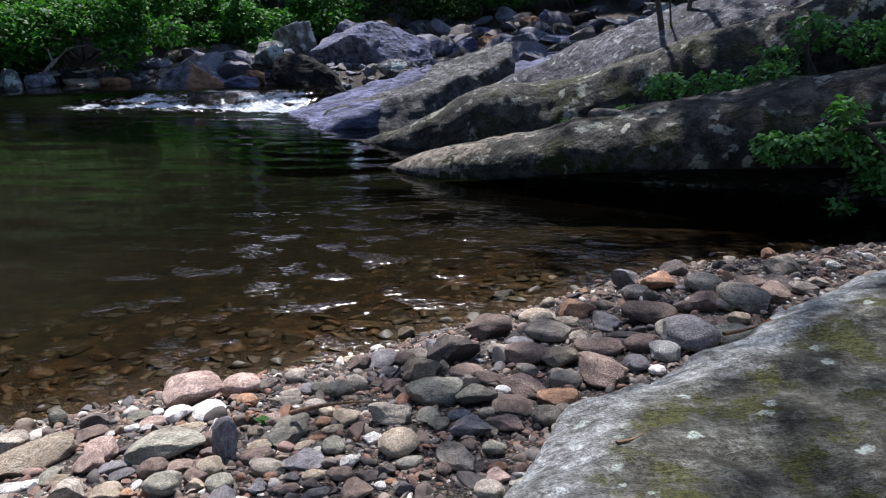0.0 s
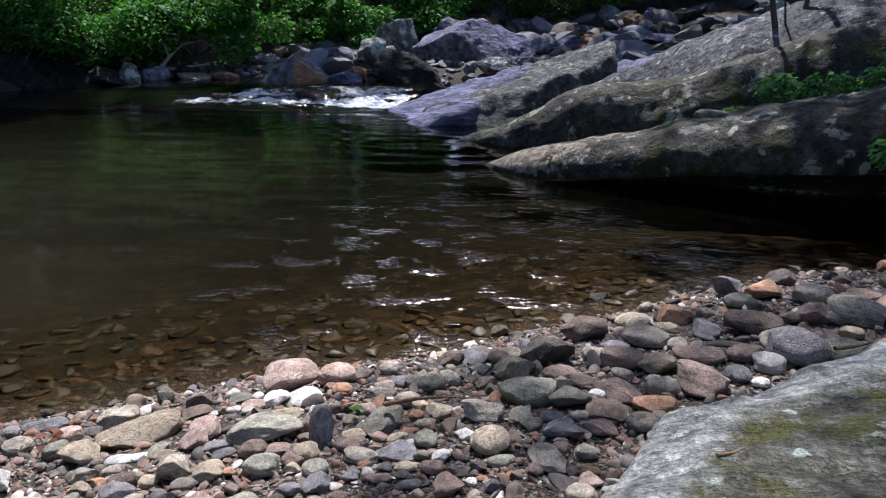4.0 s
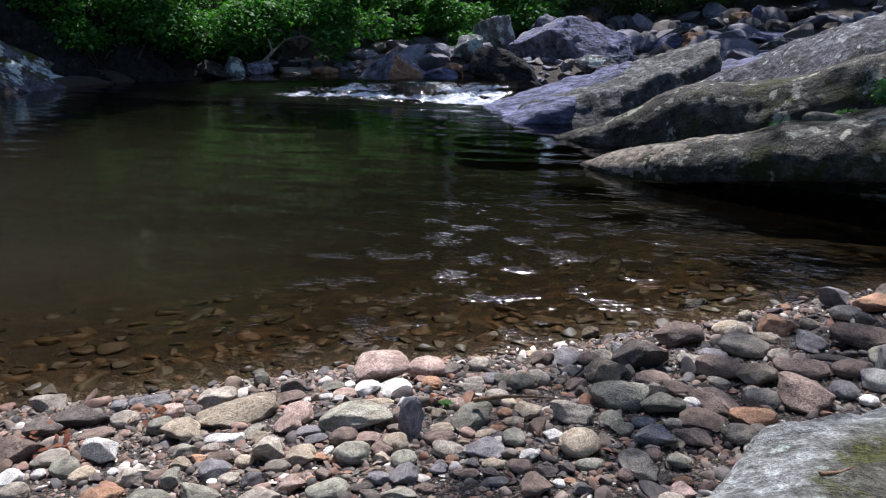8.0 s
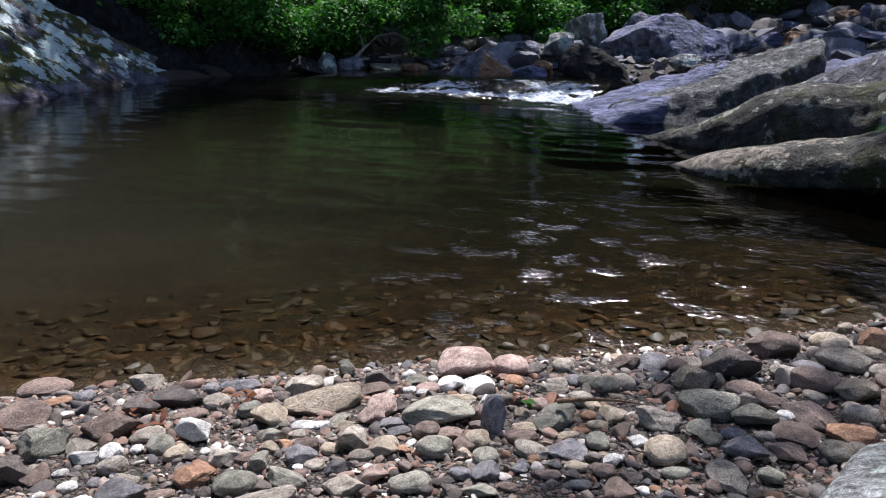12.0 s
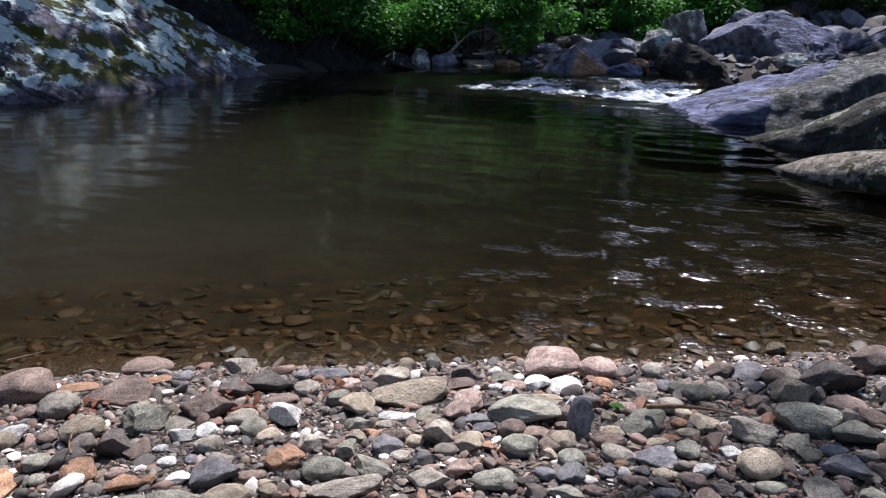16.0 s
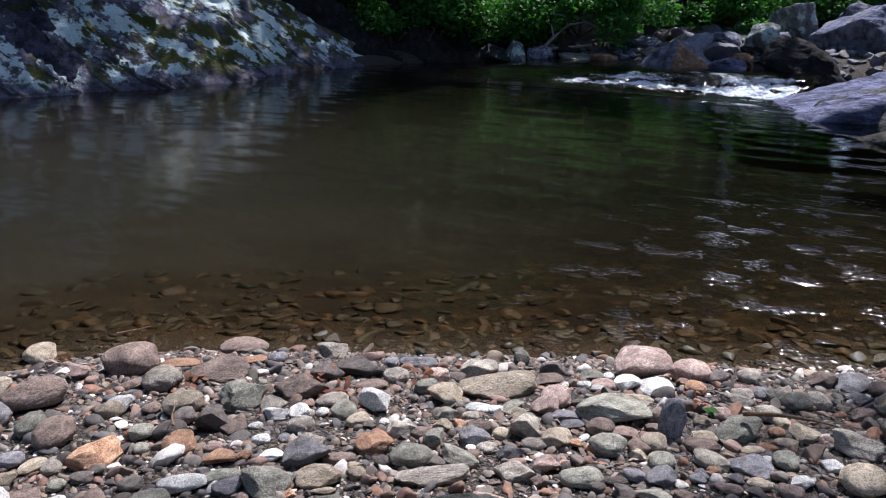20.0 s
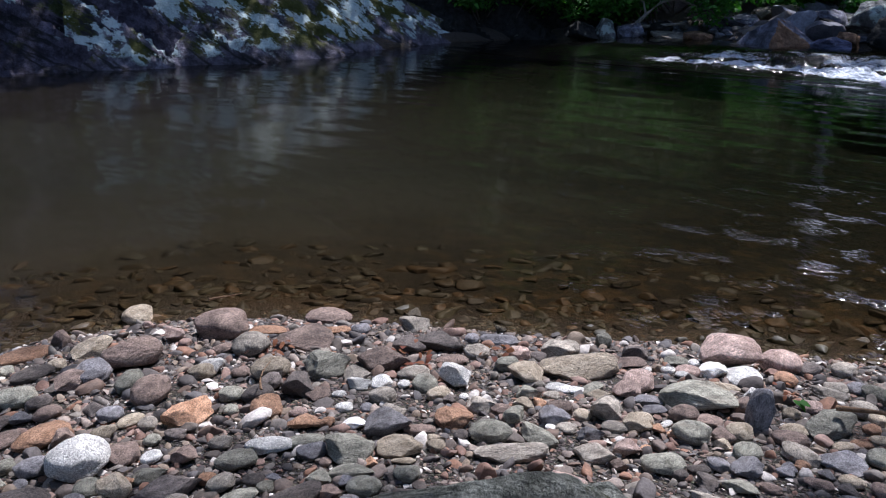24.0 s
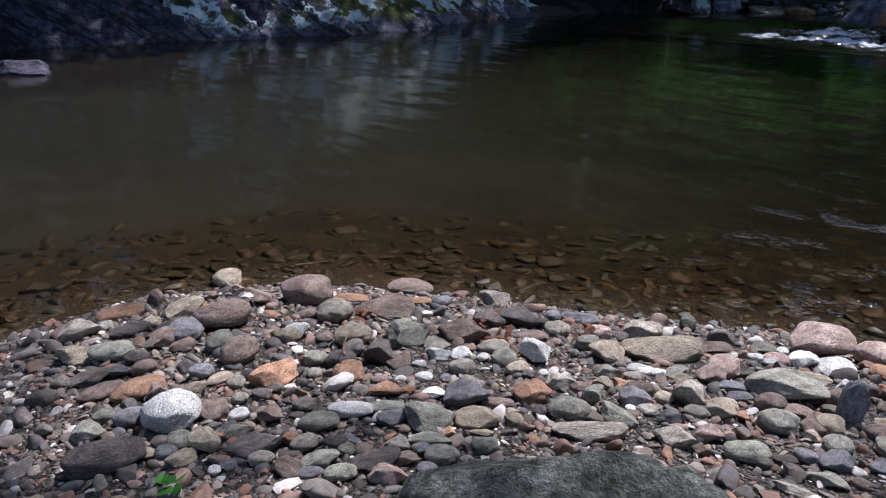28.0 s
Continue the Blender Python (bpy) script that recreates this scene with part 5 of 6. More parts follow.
cobble(-0.196, 2.752, 0.092, 0.064, 0.033, 38, "slate", "", 9)
cobble(-0.257, 2.687, 0.040, 0.042, 0.018, 6, "slate", "", 10)
cobble(-0.229, 2.640, 0.041, 0.043, 0.019, 77, "tan", "", 11)
cobble(-0.137, 2.770, 0.029, 0.030, 0.018, 3, "white", "", 20)
cobble(-0.170, 2.579, 0.078, 0.072, 0.036, 29, "brown", "", 13)
cobble(-0.029, 2.451, 0.182, 0.127, 0.083, 6, "green", "large mottled green-grey stone", 14)
cobble(-0.158, 2.300, 0.131, 0.092, 0.059, 12, "grey", "grey stone with a worn hollow", 15)
cobble(-0.041, 2.293, 0.079, 0.073, 0.036, -15, "green", "", 16)
cobble(-0.408, 2.412, 0.083, 0.072, 0.042, -21, "grey", "", 8)
cobble(-0.369, 2.391, 0.064, 0.048, 0.026, -35, "tan", "", 0)
cobble(-0.364, 2.299, 0.048, 0.050, 0.024, 10, "orange", "", 1)
cobble(-0.296, 2.323, 0.083, 0.087, 0.038, 51, "tan", "", 11)
cobble(-0.326, 2.247, 0.071, 0.043, 0.019, 17, "tan", "", 3)
cobble(-0.451, 2.216, 0.176, 0.117, 0.050, 61, "green", "mossy olive stone sunk in the gravel", 13)
cobble(-0.532, 2.342, 0.066, 0.070, 0.033, 14, "pink", "", 5)
cobble(-0.559, 2.250, 0.051, 0.053, 0.025, 15, "tan", "", 6)
cobble(-0.521, 2.146, 0.074, 0.055, 0.025, 15, "tan", "", 7)
cobble(-0.513, 2.076, 0.097, 0.067, 0.031, 15, "brown", "", 8)
cobble(-0.473, 2.004, 0.105, 0.068, 0.032, -12, "grey", "", 0)
cobble(-0.454, 1.946, 0.029, 0.031, 0.014, 14, "orange", "", 10)
cobble(-0.379, 2.040, 0.116, 0.106, 0.029, 26, "slate", "flat smooth slate-grey stone", 27)
cobble(-0.307, 2.115, 0.074, 0.077, 0.037, 51, "green", "", 3)
cobble(-0.253, 2.019, 0.055, 0.055, 0.025, 8, "white", "", 13)
cobble(-0.268, 1.953, 0.063, 0.058, 0.032, -6, "brown", "", 5)
cobble(-0.196, 1.945, 0.063, 0.043, 0.021, 21, "dark", "", 15)
cobble(-0.122, 2.096, 0.117, 0.122, 0.059, -4, "tan", "large rounded stone, half pinkish and half grey", 7)
cobble(-0.087, 2.003, 0.082, 0.049, 0.024, 15, "green", "", 8)
cobble(-0.201, 2.167, 0.075, 0.051, 0.023, 6, "white", "", 9)
cobble(-0.145, 1.969, 0.054, 0.038, 0.025, -10, "dark", "", 10)
cobble(-0.214, 1.862, 0.080, 0.084, 0.037, 21, "brown", "", 11)
cobble(-0.337, 1.908, 0.049, 0.051, 0.023, 11, "dark", "", 12)
cobble(-0.340, 1.956, 0.062, 0.043, 0.021, 18, "tan", "", 4)
cobble(-0.313, 1.868, 0.059, 0.040, 0.020, 10, "slate", "", 5)
cobble(-0.400, 2.140, 0.060, 0.035, 0.016, 53, "tan", "", 6)
cobble(-0.365, 2.193, 0.059, 0.036, 0.016, 18, "orange", "", 7)
cobble(-0.097, 1.869, 0.056, 0.040, 0.026, 3, "slate", "", 17)
cobble(-0.160, 1.894, 0.030, 0.032, 0.015, 33, "white", "", 0)
cobble(-0.136, 1.914, 0.035, 0.025, 0.012, 4, "orange", "", 1)
cobble(-0.473, 1.901, 0.046, 0.048, 0.021, -13, "slate", "", 11)
cobble(0.044, 2.845, 0.191, 0.161, 0.122, -20, "dark", "angular blackish stone with a split face", 21)
cobble(0.180, 3.154, 0.183, 0.192, 0.085, -32, "brown", "upright taupe stone at the water's edge", 13)
cobble(0.207, 2.866, 0.093, 0.097, 0.043, -4, "grey", "pale bluish grey angular cobble", 14)
cobble(0.410, 3.008, 0.186, 0.138, 0.069, -24, "grey", "large smooth grey oval cobble", 6)
cobble(0.398, 3.312, 0.153, 0.113, 0.057, 13, "tan", "", 7)
cobble(0.571, 3.342, 0.153, 0.137, 0.071, 1, "orange", "rusty tan cobble at the waterline", 17)
cobble(0.512, 3.196, 0.103, 0.076, 0.033, -10, "tan", "", 0)
cobble(0.292, 2.926, 0.112, 0.083, 0.043, -25, "slate", "", 1)
cobble(0.296, 2.754, 0.158, 0.117, 0.071, -7, "brown", "", 2)
cobble(0.518, 2.930, 0.085, 0.089, 0.043, 18, "grey", "", 3)
cobble(0.409, 2.701, 0.128, 0.134, 0.059, -28, "tan", "", 13)
cobble(0.567, 2.800, 0.181, 0.134, 0.055, -6, "brown", "long grey-brown cobble beside the slab", 5)
cobble(0.523, 2.527, 0.168, 0.177, 0.078, -20, "brown", "blocky brown stone against the bedrock slab", 15)
cobble(0.655, 2.613, 0.092, 0.096, 0.046, 4, "slate", "round dark bluish cobble", 7)
cobble(0.267, 2.474, 0.208, 0.116, 0.044, -52, "brown", "long grey-brown stone lying aslant", 17)
cobble(0.285, 2.645, 0.081, 0.060, 0.032, -24, "grey", "", 0)
cobble(0.384, 2.590, 0.054, 0.056, 0.027, -9, "grey", "", 1)
cobble(0.397, 2.490, 0.108, 0.101, 0.054, 11, "grey", "", 2)
cobble(0.100, 2.413, 0.141, 0.098, 0.057, 22, "green", "grey angular stone with a flat top", 12)
cobble(0.209, 2.329, 0.129, 0.135, 0.032, -14, "brown", "flat reddish brown stone among cobbles", 25)
cobble(0.352, 2.367, 0.126, 0.088, 0.049, 8, "orange", "rusty brown stone against the bedrock slab", 14)
cobble(0.194, 2.467, 0.058, 0.043, 0.029, -30, "white", "", 6)
cobble(0.306, 2.237, 0.096, 0.087, 0.049, -28, "grey", "", 7)
cobble(0.364, 2.289, 0.056, 0.059, 0.028, 22, "grey", "", 8)
cobble(0.335, 2.185, 0.079, 0.053, 0.022, -33, "grey", "", 9)
cobble(0.191, 2.207, 0.120, 0.084, 0.037, -18, "brown", "", 10)
cobble(0.083, 2.193, 0.121, 0.085, 0.047, -7, "slate", "", 11)
cobble(0.051, 2.292, 0.078, 0.058, 0.028, -1, "slate", "", 3)
cobble(0.135, 2.296, 0.062, 0.046, 0.030, 5, "grey", "", 4)
cobble(0.129, 2.192, 0.064, 0.067, 0.016, -19, "tan", "", 25)
cobble(0.137, 2.062, 0.065, 0.048, 0.032, -12, "green", "", 6)
cobble(0.036, 1.999, 0.163, 0.085, 0.040, -64, "grey", "long whitish grey stone lying aslant", 16)
cobble(0.072, 2.089, 0.051, 0.054, 0.026, 13, "pink", "", 8)
cobble(0.094, 1.961, 0.044, 0.046, 0.020, -3, "dark", "", 9)
cobble(0.142, 1.965, 0.053, 0.039, 0.019, 3, "orange", "", 1)
cobble(0.138, 1.907, 0.067, 0.062, 0.031, 10, "pink", "", 11)
cobble(0.217, 1.844, 0.114, 0.072, 0.036, -14, "green", "layered olive stone against the bedrock slab", 12)
cobble(0.112, 1.835, 0.077, 0.067, 0.039, -4, "grey", "", 4)
cobble(-0.015, 2.243, 0.070, 0.067, 0.032, 0, "green", "", 14)
cobble(0.003, 1.966, 0.044, 0.047, 0.022, -0, "brown", "", 6)
cobble(0.081, 2.675, 0.124, 0.091, 0.036, 7, "brown", "", 7)
cobble(0.091, 2.563, 0.080, 0.057, 0.037, -2, "grey", "", 17)
cobble(0.153, 2.580, 0.106, 0.079, 0.033, -29, "brown", "", 0)
cobble(0.890, 3.816, 0.146, 0.110, 0.092, -26, "slate", "bluish pointed stone at the water's edge", 19)
cobble(1.027, 3.686, 0.163, 0.171, 0.075, -28, "orange", "", 11)
cobble(0.877, 3.538, 0.136, 0.101, 0.061, -3, "grey", "", 3)
cobble(0.707, 3.413, 0.075, 0.078, 0.038, -12, "tan", "", 4)
cobble(0.835, 3.131, 0.225, 0.166, 0.092, -22, "brown", "long smooth brown cobble among others", 5)
cobble(0.654, 3.095, 0.122, 0.128, 0.056, -29, "slate", "bluish grey cobble with a bright top", 15)
cobble(0.707, 2.941, 0.164, 0.062, 0.020, -8, "dark", "", 25)
cobble(0.724, 2.805, 0.135, 0.100, 0.051, 18, "brown", "", 8)
cobble(0.775, 2.703, 0.111, 0.117, 0.056, -17, "white", "round whitish cobble beside the bedrock slab", 0)
cobble(0.713, 2.556, 0.056, 0.059, 0.028, -17, "white", "", 1)
cobble(0.889, 2.792, 0.212, 0.206, 0.107, -59, "slate", "large dark grey rounded cobble", 2)
cobble(1.042, 2.780, 0.161, 0.148, 0.081, -32, "green", "", 3)
cobble(0.947, 2.712, 0.072, 0.054, 0.026, -10, "brown", "", 4)
cobble(0.993, 2.702, 0.048, 0.035, 0.024, -21, "grey", "", 5)
cobble(1.178, 3.527, 0.171, 0.127, 0.081, -32, "grey", "", 6)
cobble(1.174, 3.944, 0.158, 0.129, 0.073, -42, "dark", "", 16)
cobble(1.246, 3.235, 0.261, 0.193, 0.092, -66, "grey", "long smooth grey-tan cobble", 8)
cobble(1.088, 3.263, 0.161, 0.169, 0.074, -51, "brown", "", 9)
cobble(1.180, 3.220, 0.101, 0.106, 0.051, 32, "grey", "", 1)
cobble(1.153, 3.019, 0.091, 0.068, 0.045, -5, "tan", "", 2)
cobble(1.050, 2.990, 0.109, 0.081, 0.034, -20, "brown", "", 3)
cobble(0.993, 3.036, 0.065, 0.049, 0.033, 2, "grey", "", 4)
cobble(1.372, 3.470, 0.153, 0.161, 0.071, -72, "brown", "", 14)
cobble(1.389, 3.299, 0.143, 0.150, 0.066, -95, "brown", "", 15)
cobble(1.489, 3.479, 0.207, 0.145, 0.044, -74, "dark", "", 16)
cobble(1.643, 3.767, 0.179, 0.188, 0.083, -50, "grey", "", 17)
cobble(1.556, 3.376, 0.134, 0.099, 0.046, -38, "grey", "", 0)
cobble(1.665, 3.465, 0.091, 0.095, 0.042, -2, "grey", "", 10)
cobble(1.919, 3.902, 0.073, 0.077, 0.037, -27, "grey", "", 2)
cobble(1.760, 3.324, 0.107, 0.079, 0.044, -54, "slate", "", 3)
cobble(1.915, 3.449, 0.125, 0.121, 0.063, -30, "tan", "", 4)
cobble(1.617, 4.411, 0.070, 0.074, 0.032, -21, "grey", "", 14)
cobble(1.842, 4.009, 0.058, 0.061, 0.029, -26, "grey", "", 6)
cobble(0.865, 2.951, 0.109, 0.115, 0.050, -7, "green", "", 16)
cobble(1.014, 3.231, 0.096, 0.071, 0.043, -7, "brown", "", 8)
cobble(-2.382, 1.642, 0.191, 0.159, 0.096, 67, "brown", "large speckled oval stone, pinkish brown on top", 0)
cobble(-2.121, 1.577, 0.129, 0.135, 0.065, 81, "grey", "round light grey cobble", 1)
cobble(-2.289, 1.767, 0.159, 0.065, 0.023, 39, "orange", "thin orange slab of stone", 26)
cobble(-2.064, 1.765, 0.210, 0.201, 0.053, 56, "brown", "dark purplish brown flat stone", 27)
cobble(-2.306, 2.097, 0.191, 0.140, 0.049, 34, "brown", "dark stone with a white stripe, wet from the pool", 4)
cobble(-2.047, 2.023, 0.073, 0.077, 0.037, 46, "slate", "", 5)
cobble(-1.947, 2.224, 0.115, 0.120, 0.053, 60, "grey", "", 15)
cobble(-2.112, 1.953, 0.121, 0.052, 0.019, 48, "orange", "", 26)
cobble(-1.788, 1.613, 0.150, 0.142, 0.069, 69, "green", "olive green stone with a flat top", 17)
cobble(-1.697, 1.768, 0.186, 0.130, 0.059, 40, "brown", "broad flat dark brown stone", 9)
cobble(-1.557, 1.767, 0.103, 0.073, 0.031, 51, "grey", "", 1)
cobble(-1.669, 1.628, 0.088, 0.089, 0.041, 63, "grey", "", 11)
cobble(-1.738, 1.950, 0.117, 0.116, 0.054, 43, "dark", "", 12)
cobble(-1.886, 1.469, 0.131, 0.097, 0.062, 74, "tan", "", 4)
cobble(-2.205, 1.519, 0.073, 0.054, 0.029, 75, "brown", "", 5)
cobble(-1.716, 1.431, 0.105, 0.110, 0.067, 52, "dark", "dark brown pyramid-shaped stone", 19)
cobble(-1.667, 1.461, 0.077, 0.081, 0.019, -12, "brown", "", 25)
cobble(-1.821, 1.424, 0.079, 0.066, 0.040, 97, "dark", "", 8)
cobble(-1.822, 1.406, 0.067, 0.050, 0.023, 98, "orange", "", 0)
cobble(-1.776, 1.335, 0.094, 0.069, 0.043, 63, "dark", "", 1)
cobble(-1.837, 1.287, 0.072, 0.064, 0.036, 49, "green", "", 2)
cobble(-1.683, 1.295, 0.098, 0.102, 0.049, 70, "orange", "rounded orange-brown cobble on gravel", 3)
cobble(-2.049, 1.364, 0.097, 0.070, 0.045, 67, "white", "", 13)
cobble(-1.966, 1.418, 0.057, 0.059, 0.028, 73, "brown", "", 5)
cobble(-1.615, 1.588, 0.074, 0.052, 0.033, 47, "white", "", 15)
cobble(-1.567, 1.640, 0.073, 0.061, 0.034, 29, "white", "", 16)
cobble(-1.615, 1.503, 0.044, 0.032, 0.017, 49, "white", "", 8)
cobble(-1.536, 1.446, 0.051, 0.038, 0.022, 56, "white", "", 0)
cobble(-1.440, 1.394, 0.076, 0.051, 0.024, 62, "white", "", 10)
cobble(-1.358, 1.434, 0.132, 0.100, 0.061, 52, "slate", "purplish slate cobble on gravel", 11)
cobble(-1.540, 1.310, 0.102, 0.068, 0.032, 56, "orange", "flat rusty brown stone", 12)
cobble(-1.502, 1.352, 0.043, 0.045, 0.020, 50, "orange", "", 13)
cobble(-1.606, 1.342, 0.053, 0.039, 0.024, 60, "pink", "", 5)
cobble(-1.762, 1.231, 0.043, 0.045, 0.022, 57, "green", "", 6)
cobble(-1.487, 1.488, 0.039, 0.041, 0.020, 47, "slate", "", 7)
cobble(-1.496, 1.563, 0.081, 0.060, 0.041, 45, "grey", "", 8)
cobble(-1.402, 1.499, 0.080, 0.084, 0.037, 73, "grey", "", 9)
cobble(-1.523, 1.683, 0.039, 0.041, 0.020, 43, "white", "", 1)
cobble(-1.289, 1.481, 0.089, 0.042, 0.021, 42, "brown", "", 2)
cobble(-1.681, 2.046, 0.178, 0.124, 0.059, 35, "dark", "dark brown stone behind the white pebbles", 12)
cobble(-1.672, 2.224, 0.057, 0.060, 0.029, 38, "slate", "", 4)
cobble(-1.587, 2.278, 0.141, 0.087, 0.033, 25, "slate", "", 5)
cobble(-1.532, 2.067, 0.081, 0.085, 0.041, 92, "grey", "", 6)
cobble(-1.551, 1.956, 0.113, 0.062, 0.025, 39, "brown", "", 7)
cobble(-1.422, 2.156, 0.083, 0.072, 0.042, 17, "pink", "", 8)
cobble(-1.362, 2.187, 0.057, 0.060, 0.029, 32, "dark", "", 0)
cobble(-1.345, 2.290, 0.126, 0.106, 0.058, 48, "grey", "", 10)
cobble(-1.384, 2.033, 0.081, 0.065, 0.041, 59, "green", "", 2)
cobble(-1.285, 1.996, 0.116, 0.122, 0.054, 2, "tan", "upright greyish pink stone", 12)
cobble(-1.223, 1.968, 0.038, 0.040, 0.019, 32, "grey", "", 4)
cobble(-1.190, 2.149, 0.256, 0.154, 0.063, 53, "tan", "long pale knobbly stone like a log", 14)
cobble(-1.412, 1.801, 0.108, 0.113, 0.069, 39, "white", "lumpy white quartz stone", 20)
cobble(-1.334, 1.736, 0.029, 0.031, 0.015, 38, "white", "", 7)
cobble(-1.250, 1.708, 0.097, 0.068, 0.036, 37, "grey", "", 17)
cobble(-1.195, 1.723, 0.066, 0.049, 0.027, 35, "brown", "", 0)
cobble(-1.252, 1.584, 0.099, 0.104, 0.046, 91, "orange", "tan-brown stone with a sharp edge", 10)
cobble(-1.389, 1.684, 0.078, 0.058, 0.034, 83, "tan", "", 2)
cobble(-1.353, 1.689, 0.041, 0.044, 0.019, 40, "dark", "", 12)
cobble(-1.128, 1.582, 0.116, 0.086, 0.046, 41, "green", "smooth olive-grey oval cobble", 4)
cobble(-1.032, 1.533, 0.191, 0.070, 0.037, 46, "grey", "long light grey stone on the gravel", 14)
cobble(-1.163, 1.979, 0.072, 0.049, 0.021, 31, "white", "", 6)
cobble(-1.117, 1.998, 0.048, 0.036, 0.019, 29, "white", "", 7)
cobble(-1.200, 1.877, 0.080, 0.056, 0.033, 33, "green", "", 17)
cobble(-1.145, 1.914, 0.051, 0.038, 0.021, 47, "grey", "", 0)
cobble(-1.053, 1.781, 0.088, 0.091, 0.041, 62, "slate", "", 10)
cobble(-1.035, 1.729, 0.030, 0.031, 0.015, 31, "white", "", 2)
cobble(-0.997, 1.754, 0.064, 0.045, 0.022, 30, "grey", "", 3)
cobble(-1.005, 1.848, 0.051, 0.053, 0.026, 29, "tan", "", 4)
cobble(-1.078, 1.849, 0.074, 0.057, 0.034, 31, "brown", "", 14)
cobble(-1.144, 1.849, 0.039, 0.041, 0.018, 32, "orange", "", 15)
cobble(-0.954, 1.889, 0.099, 0.086, 0.063, 27, "grey", "", 19)
cobble(-0.927, 1.753, 0.075, 0.052, 0.032, 49, "slate", "", 17)
cobble(-0.869, 1.664, 0.117, 0.073, 0.037, 28, "grey", "", 9)
cobble(-0.859, 1.892, 0.083, 0.087, 0.038, 39, "tan", "", 10)
cobble(-0.818, 1.750, 0.073, 0.054, 0.034, 25, "pink", "", 11)
cobble(-0.786, 1.789, 0.030, 0.030, 0.015, 23, "orange", "", 3)
cobble(-0.902, 1.837, 0.071, 0.051, 0.024, 26, "grey", "", 4)
cobble(-0.714, 1.728, 0.109, 0.080, 0.041, 36, "green", "long pale green-white stone", 5)
cobble(-1.025, 1.654, 0.116, 0.064, 0.032, -2, "green", "", 15)
cobble(-1.185, 1.532, 0.043, 0.045, 0.022, 39, "dark", "", 7)
cobble(-1.221, 1.464, 0.060, 0.042, 0.024, 55, "tan", "", 17)
cobble(-0.801, 1.663, 0.051, 0.036, 0.023, 26, "brown", "", 9)
cobble(-1.164, 1.797, 0.067, 0.062, 0.031, 33, "tan", "", 10)
cobble(-1.801, 0.822, 0.144, 0.151, 0.072, 114, "white", "large white speckled oval stone", 2)
cobble(-2.946, 1.633, 0.133, 0.140, 0.067, 62, "tan", "tan rounded stone standing in the shallows", 3)
cobble(-2.556, 1.241, 0.158, 0.111, 0.053, 87, "tan", "tan speckled stone at the waterline", 13)
cobble(-2.322, 1.263, 0.191, 0.141, 0.094, 77, "brown", "large flat purplish brown stone", 5)
cobble(-2.780, 1.107, 0.186, 0.101, 0.035, 76, "orange", "flat orange stone half under the shallow water", 6)
cobble(-2.455, 1.493, 0.074, 0.078, 0.047, 60, "pink", "small pointed pinkish stone", 22)
cobble(-2.302, 1.118, 0.125, 0.111, 0.063, 130, "slate", "", 8)
cobble(-2.533, 1.109, 0.057, 0.060, 0.029, 68, "tan", "", 0)
cobble(-2.520, 1.026, 0.134, 0.088, 0.032, 79, "dark", "", 1)
cobble(-2.680, 0.917, 0.142, 0.100, 0.063, 73, "grey", "", 11)
cobble(-2.672, 1.004, 0.057, 0.060, 0.029, 71, "green", "", 3)
cobble(-2.302, 1.048, 0.109, 0.098, 0.051, 76, "brown", "", 13)
cobble(-2.351, 0.895, 0.135, 0.100, 0.057, 57, "green", "", 5)
cobble(-2.440, 0.820, 0.102, 0.099, 0.047, 73, "tan", "", 15)
cobble(-2.015, 1.142, 0.143, 0.106, 0.065, 118, "brown", "", 7)
cobble(-2.128, 1.146, 0.110, 0.082, 0.055, 114, "green", "", 8)
cobble(-2.054, 0.990, 0.067, 0.071, 0.031, 66, "dark", "", 9)
cobble(-2.153, 0.907, 0.078, 0.058, 0.036, 77, "brown", "", 1)
cobble(-1.983, 0.999, 0.072, 0.062, 0.036, 65, "slate", "", 2)
cobble(-2.199, 0.854, 0.067, 0.057, 0.031, 71, "slate", "", 12)
cobble(-2.224, 0.778, 0.123, 0.080, 0.032, 73, "dark", "", 13)
cobble(-2.257, 0.930, 0.072, 0.063, 0.036, 86, "dark", "", 5)
cobble(-1.807, 1.134, 0.145, 0.102, 0.058, 107, "orange", "pink and orange stone lying aslant", 15)
cobble(-1.915, 1.020, 0.082, 0.050, 0.022, 87, "tan", "", 7)
cobble(-1.856, 1.037, 0.053, 0.056, 0.027, 78, "grey", "", 8)
cobble(-1.753, 1.050, 0.058, 0.043, 0.023, 45, "dark", "", 0)
cobble(-2.021, 0.832, 0.148, 0.097, 0.042, 85, "orange", "rusty brown stone beside a purple stone", 1)
cobble(-1.952, 0.857, 0.070, 0.074, 0.045, 84, "brown", "", 19)
cobble(-2.111, 0.763, 0.127, 0.069, 0.029, 85, "brown", "", 3)
cobble(-1.887, 0.926, 0.078, 0.055, 0.036, 73, "tan", "", 13)
cobble(-1.757, 0.903, 0.088, 0.092, 0.041, 65, "brown", "mottled brown stone behind the white oval stone", 14)
cobble(-1.690, 0.946, 0.054, 0.040, 0.026, 91, "white", "", 6)
cobble(-1.769, 0.996, 0.047, 0.041, 0.024, 62, "green", "", 7)
cobble(-1.884, 0.748, 0.088, 0.065, 0.039, 58, "slate", "", 8)
cobble(-1.959, 0.709, 0.058, 0.045, 0.029, 102, "green", "", 0)
cobble(-1.900, 0.649, 0.084, 0.089, 0.039, 74, "green", "", 10)
cobble(-1.735, 0.619, 0.184, 0.117, 0.058, 73, "dark", "broad dark flat stone half sunk in the gravel", 2)
cobble(-1.685, 0.780, 0.065, 0.065, 0.033, 82, "green", "", 3)
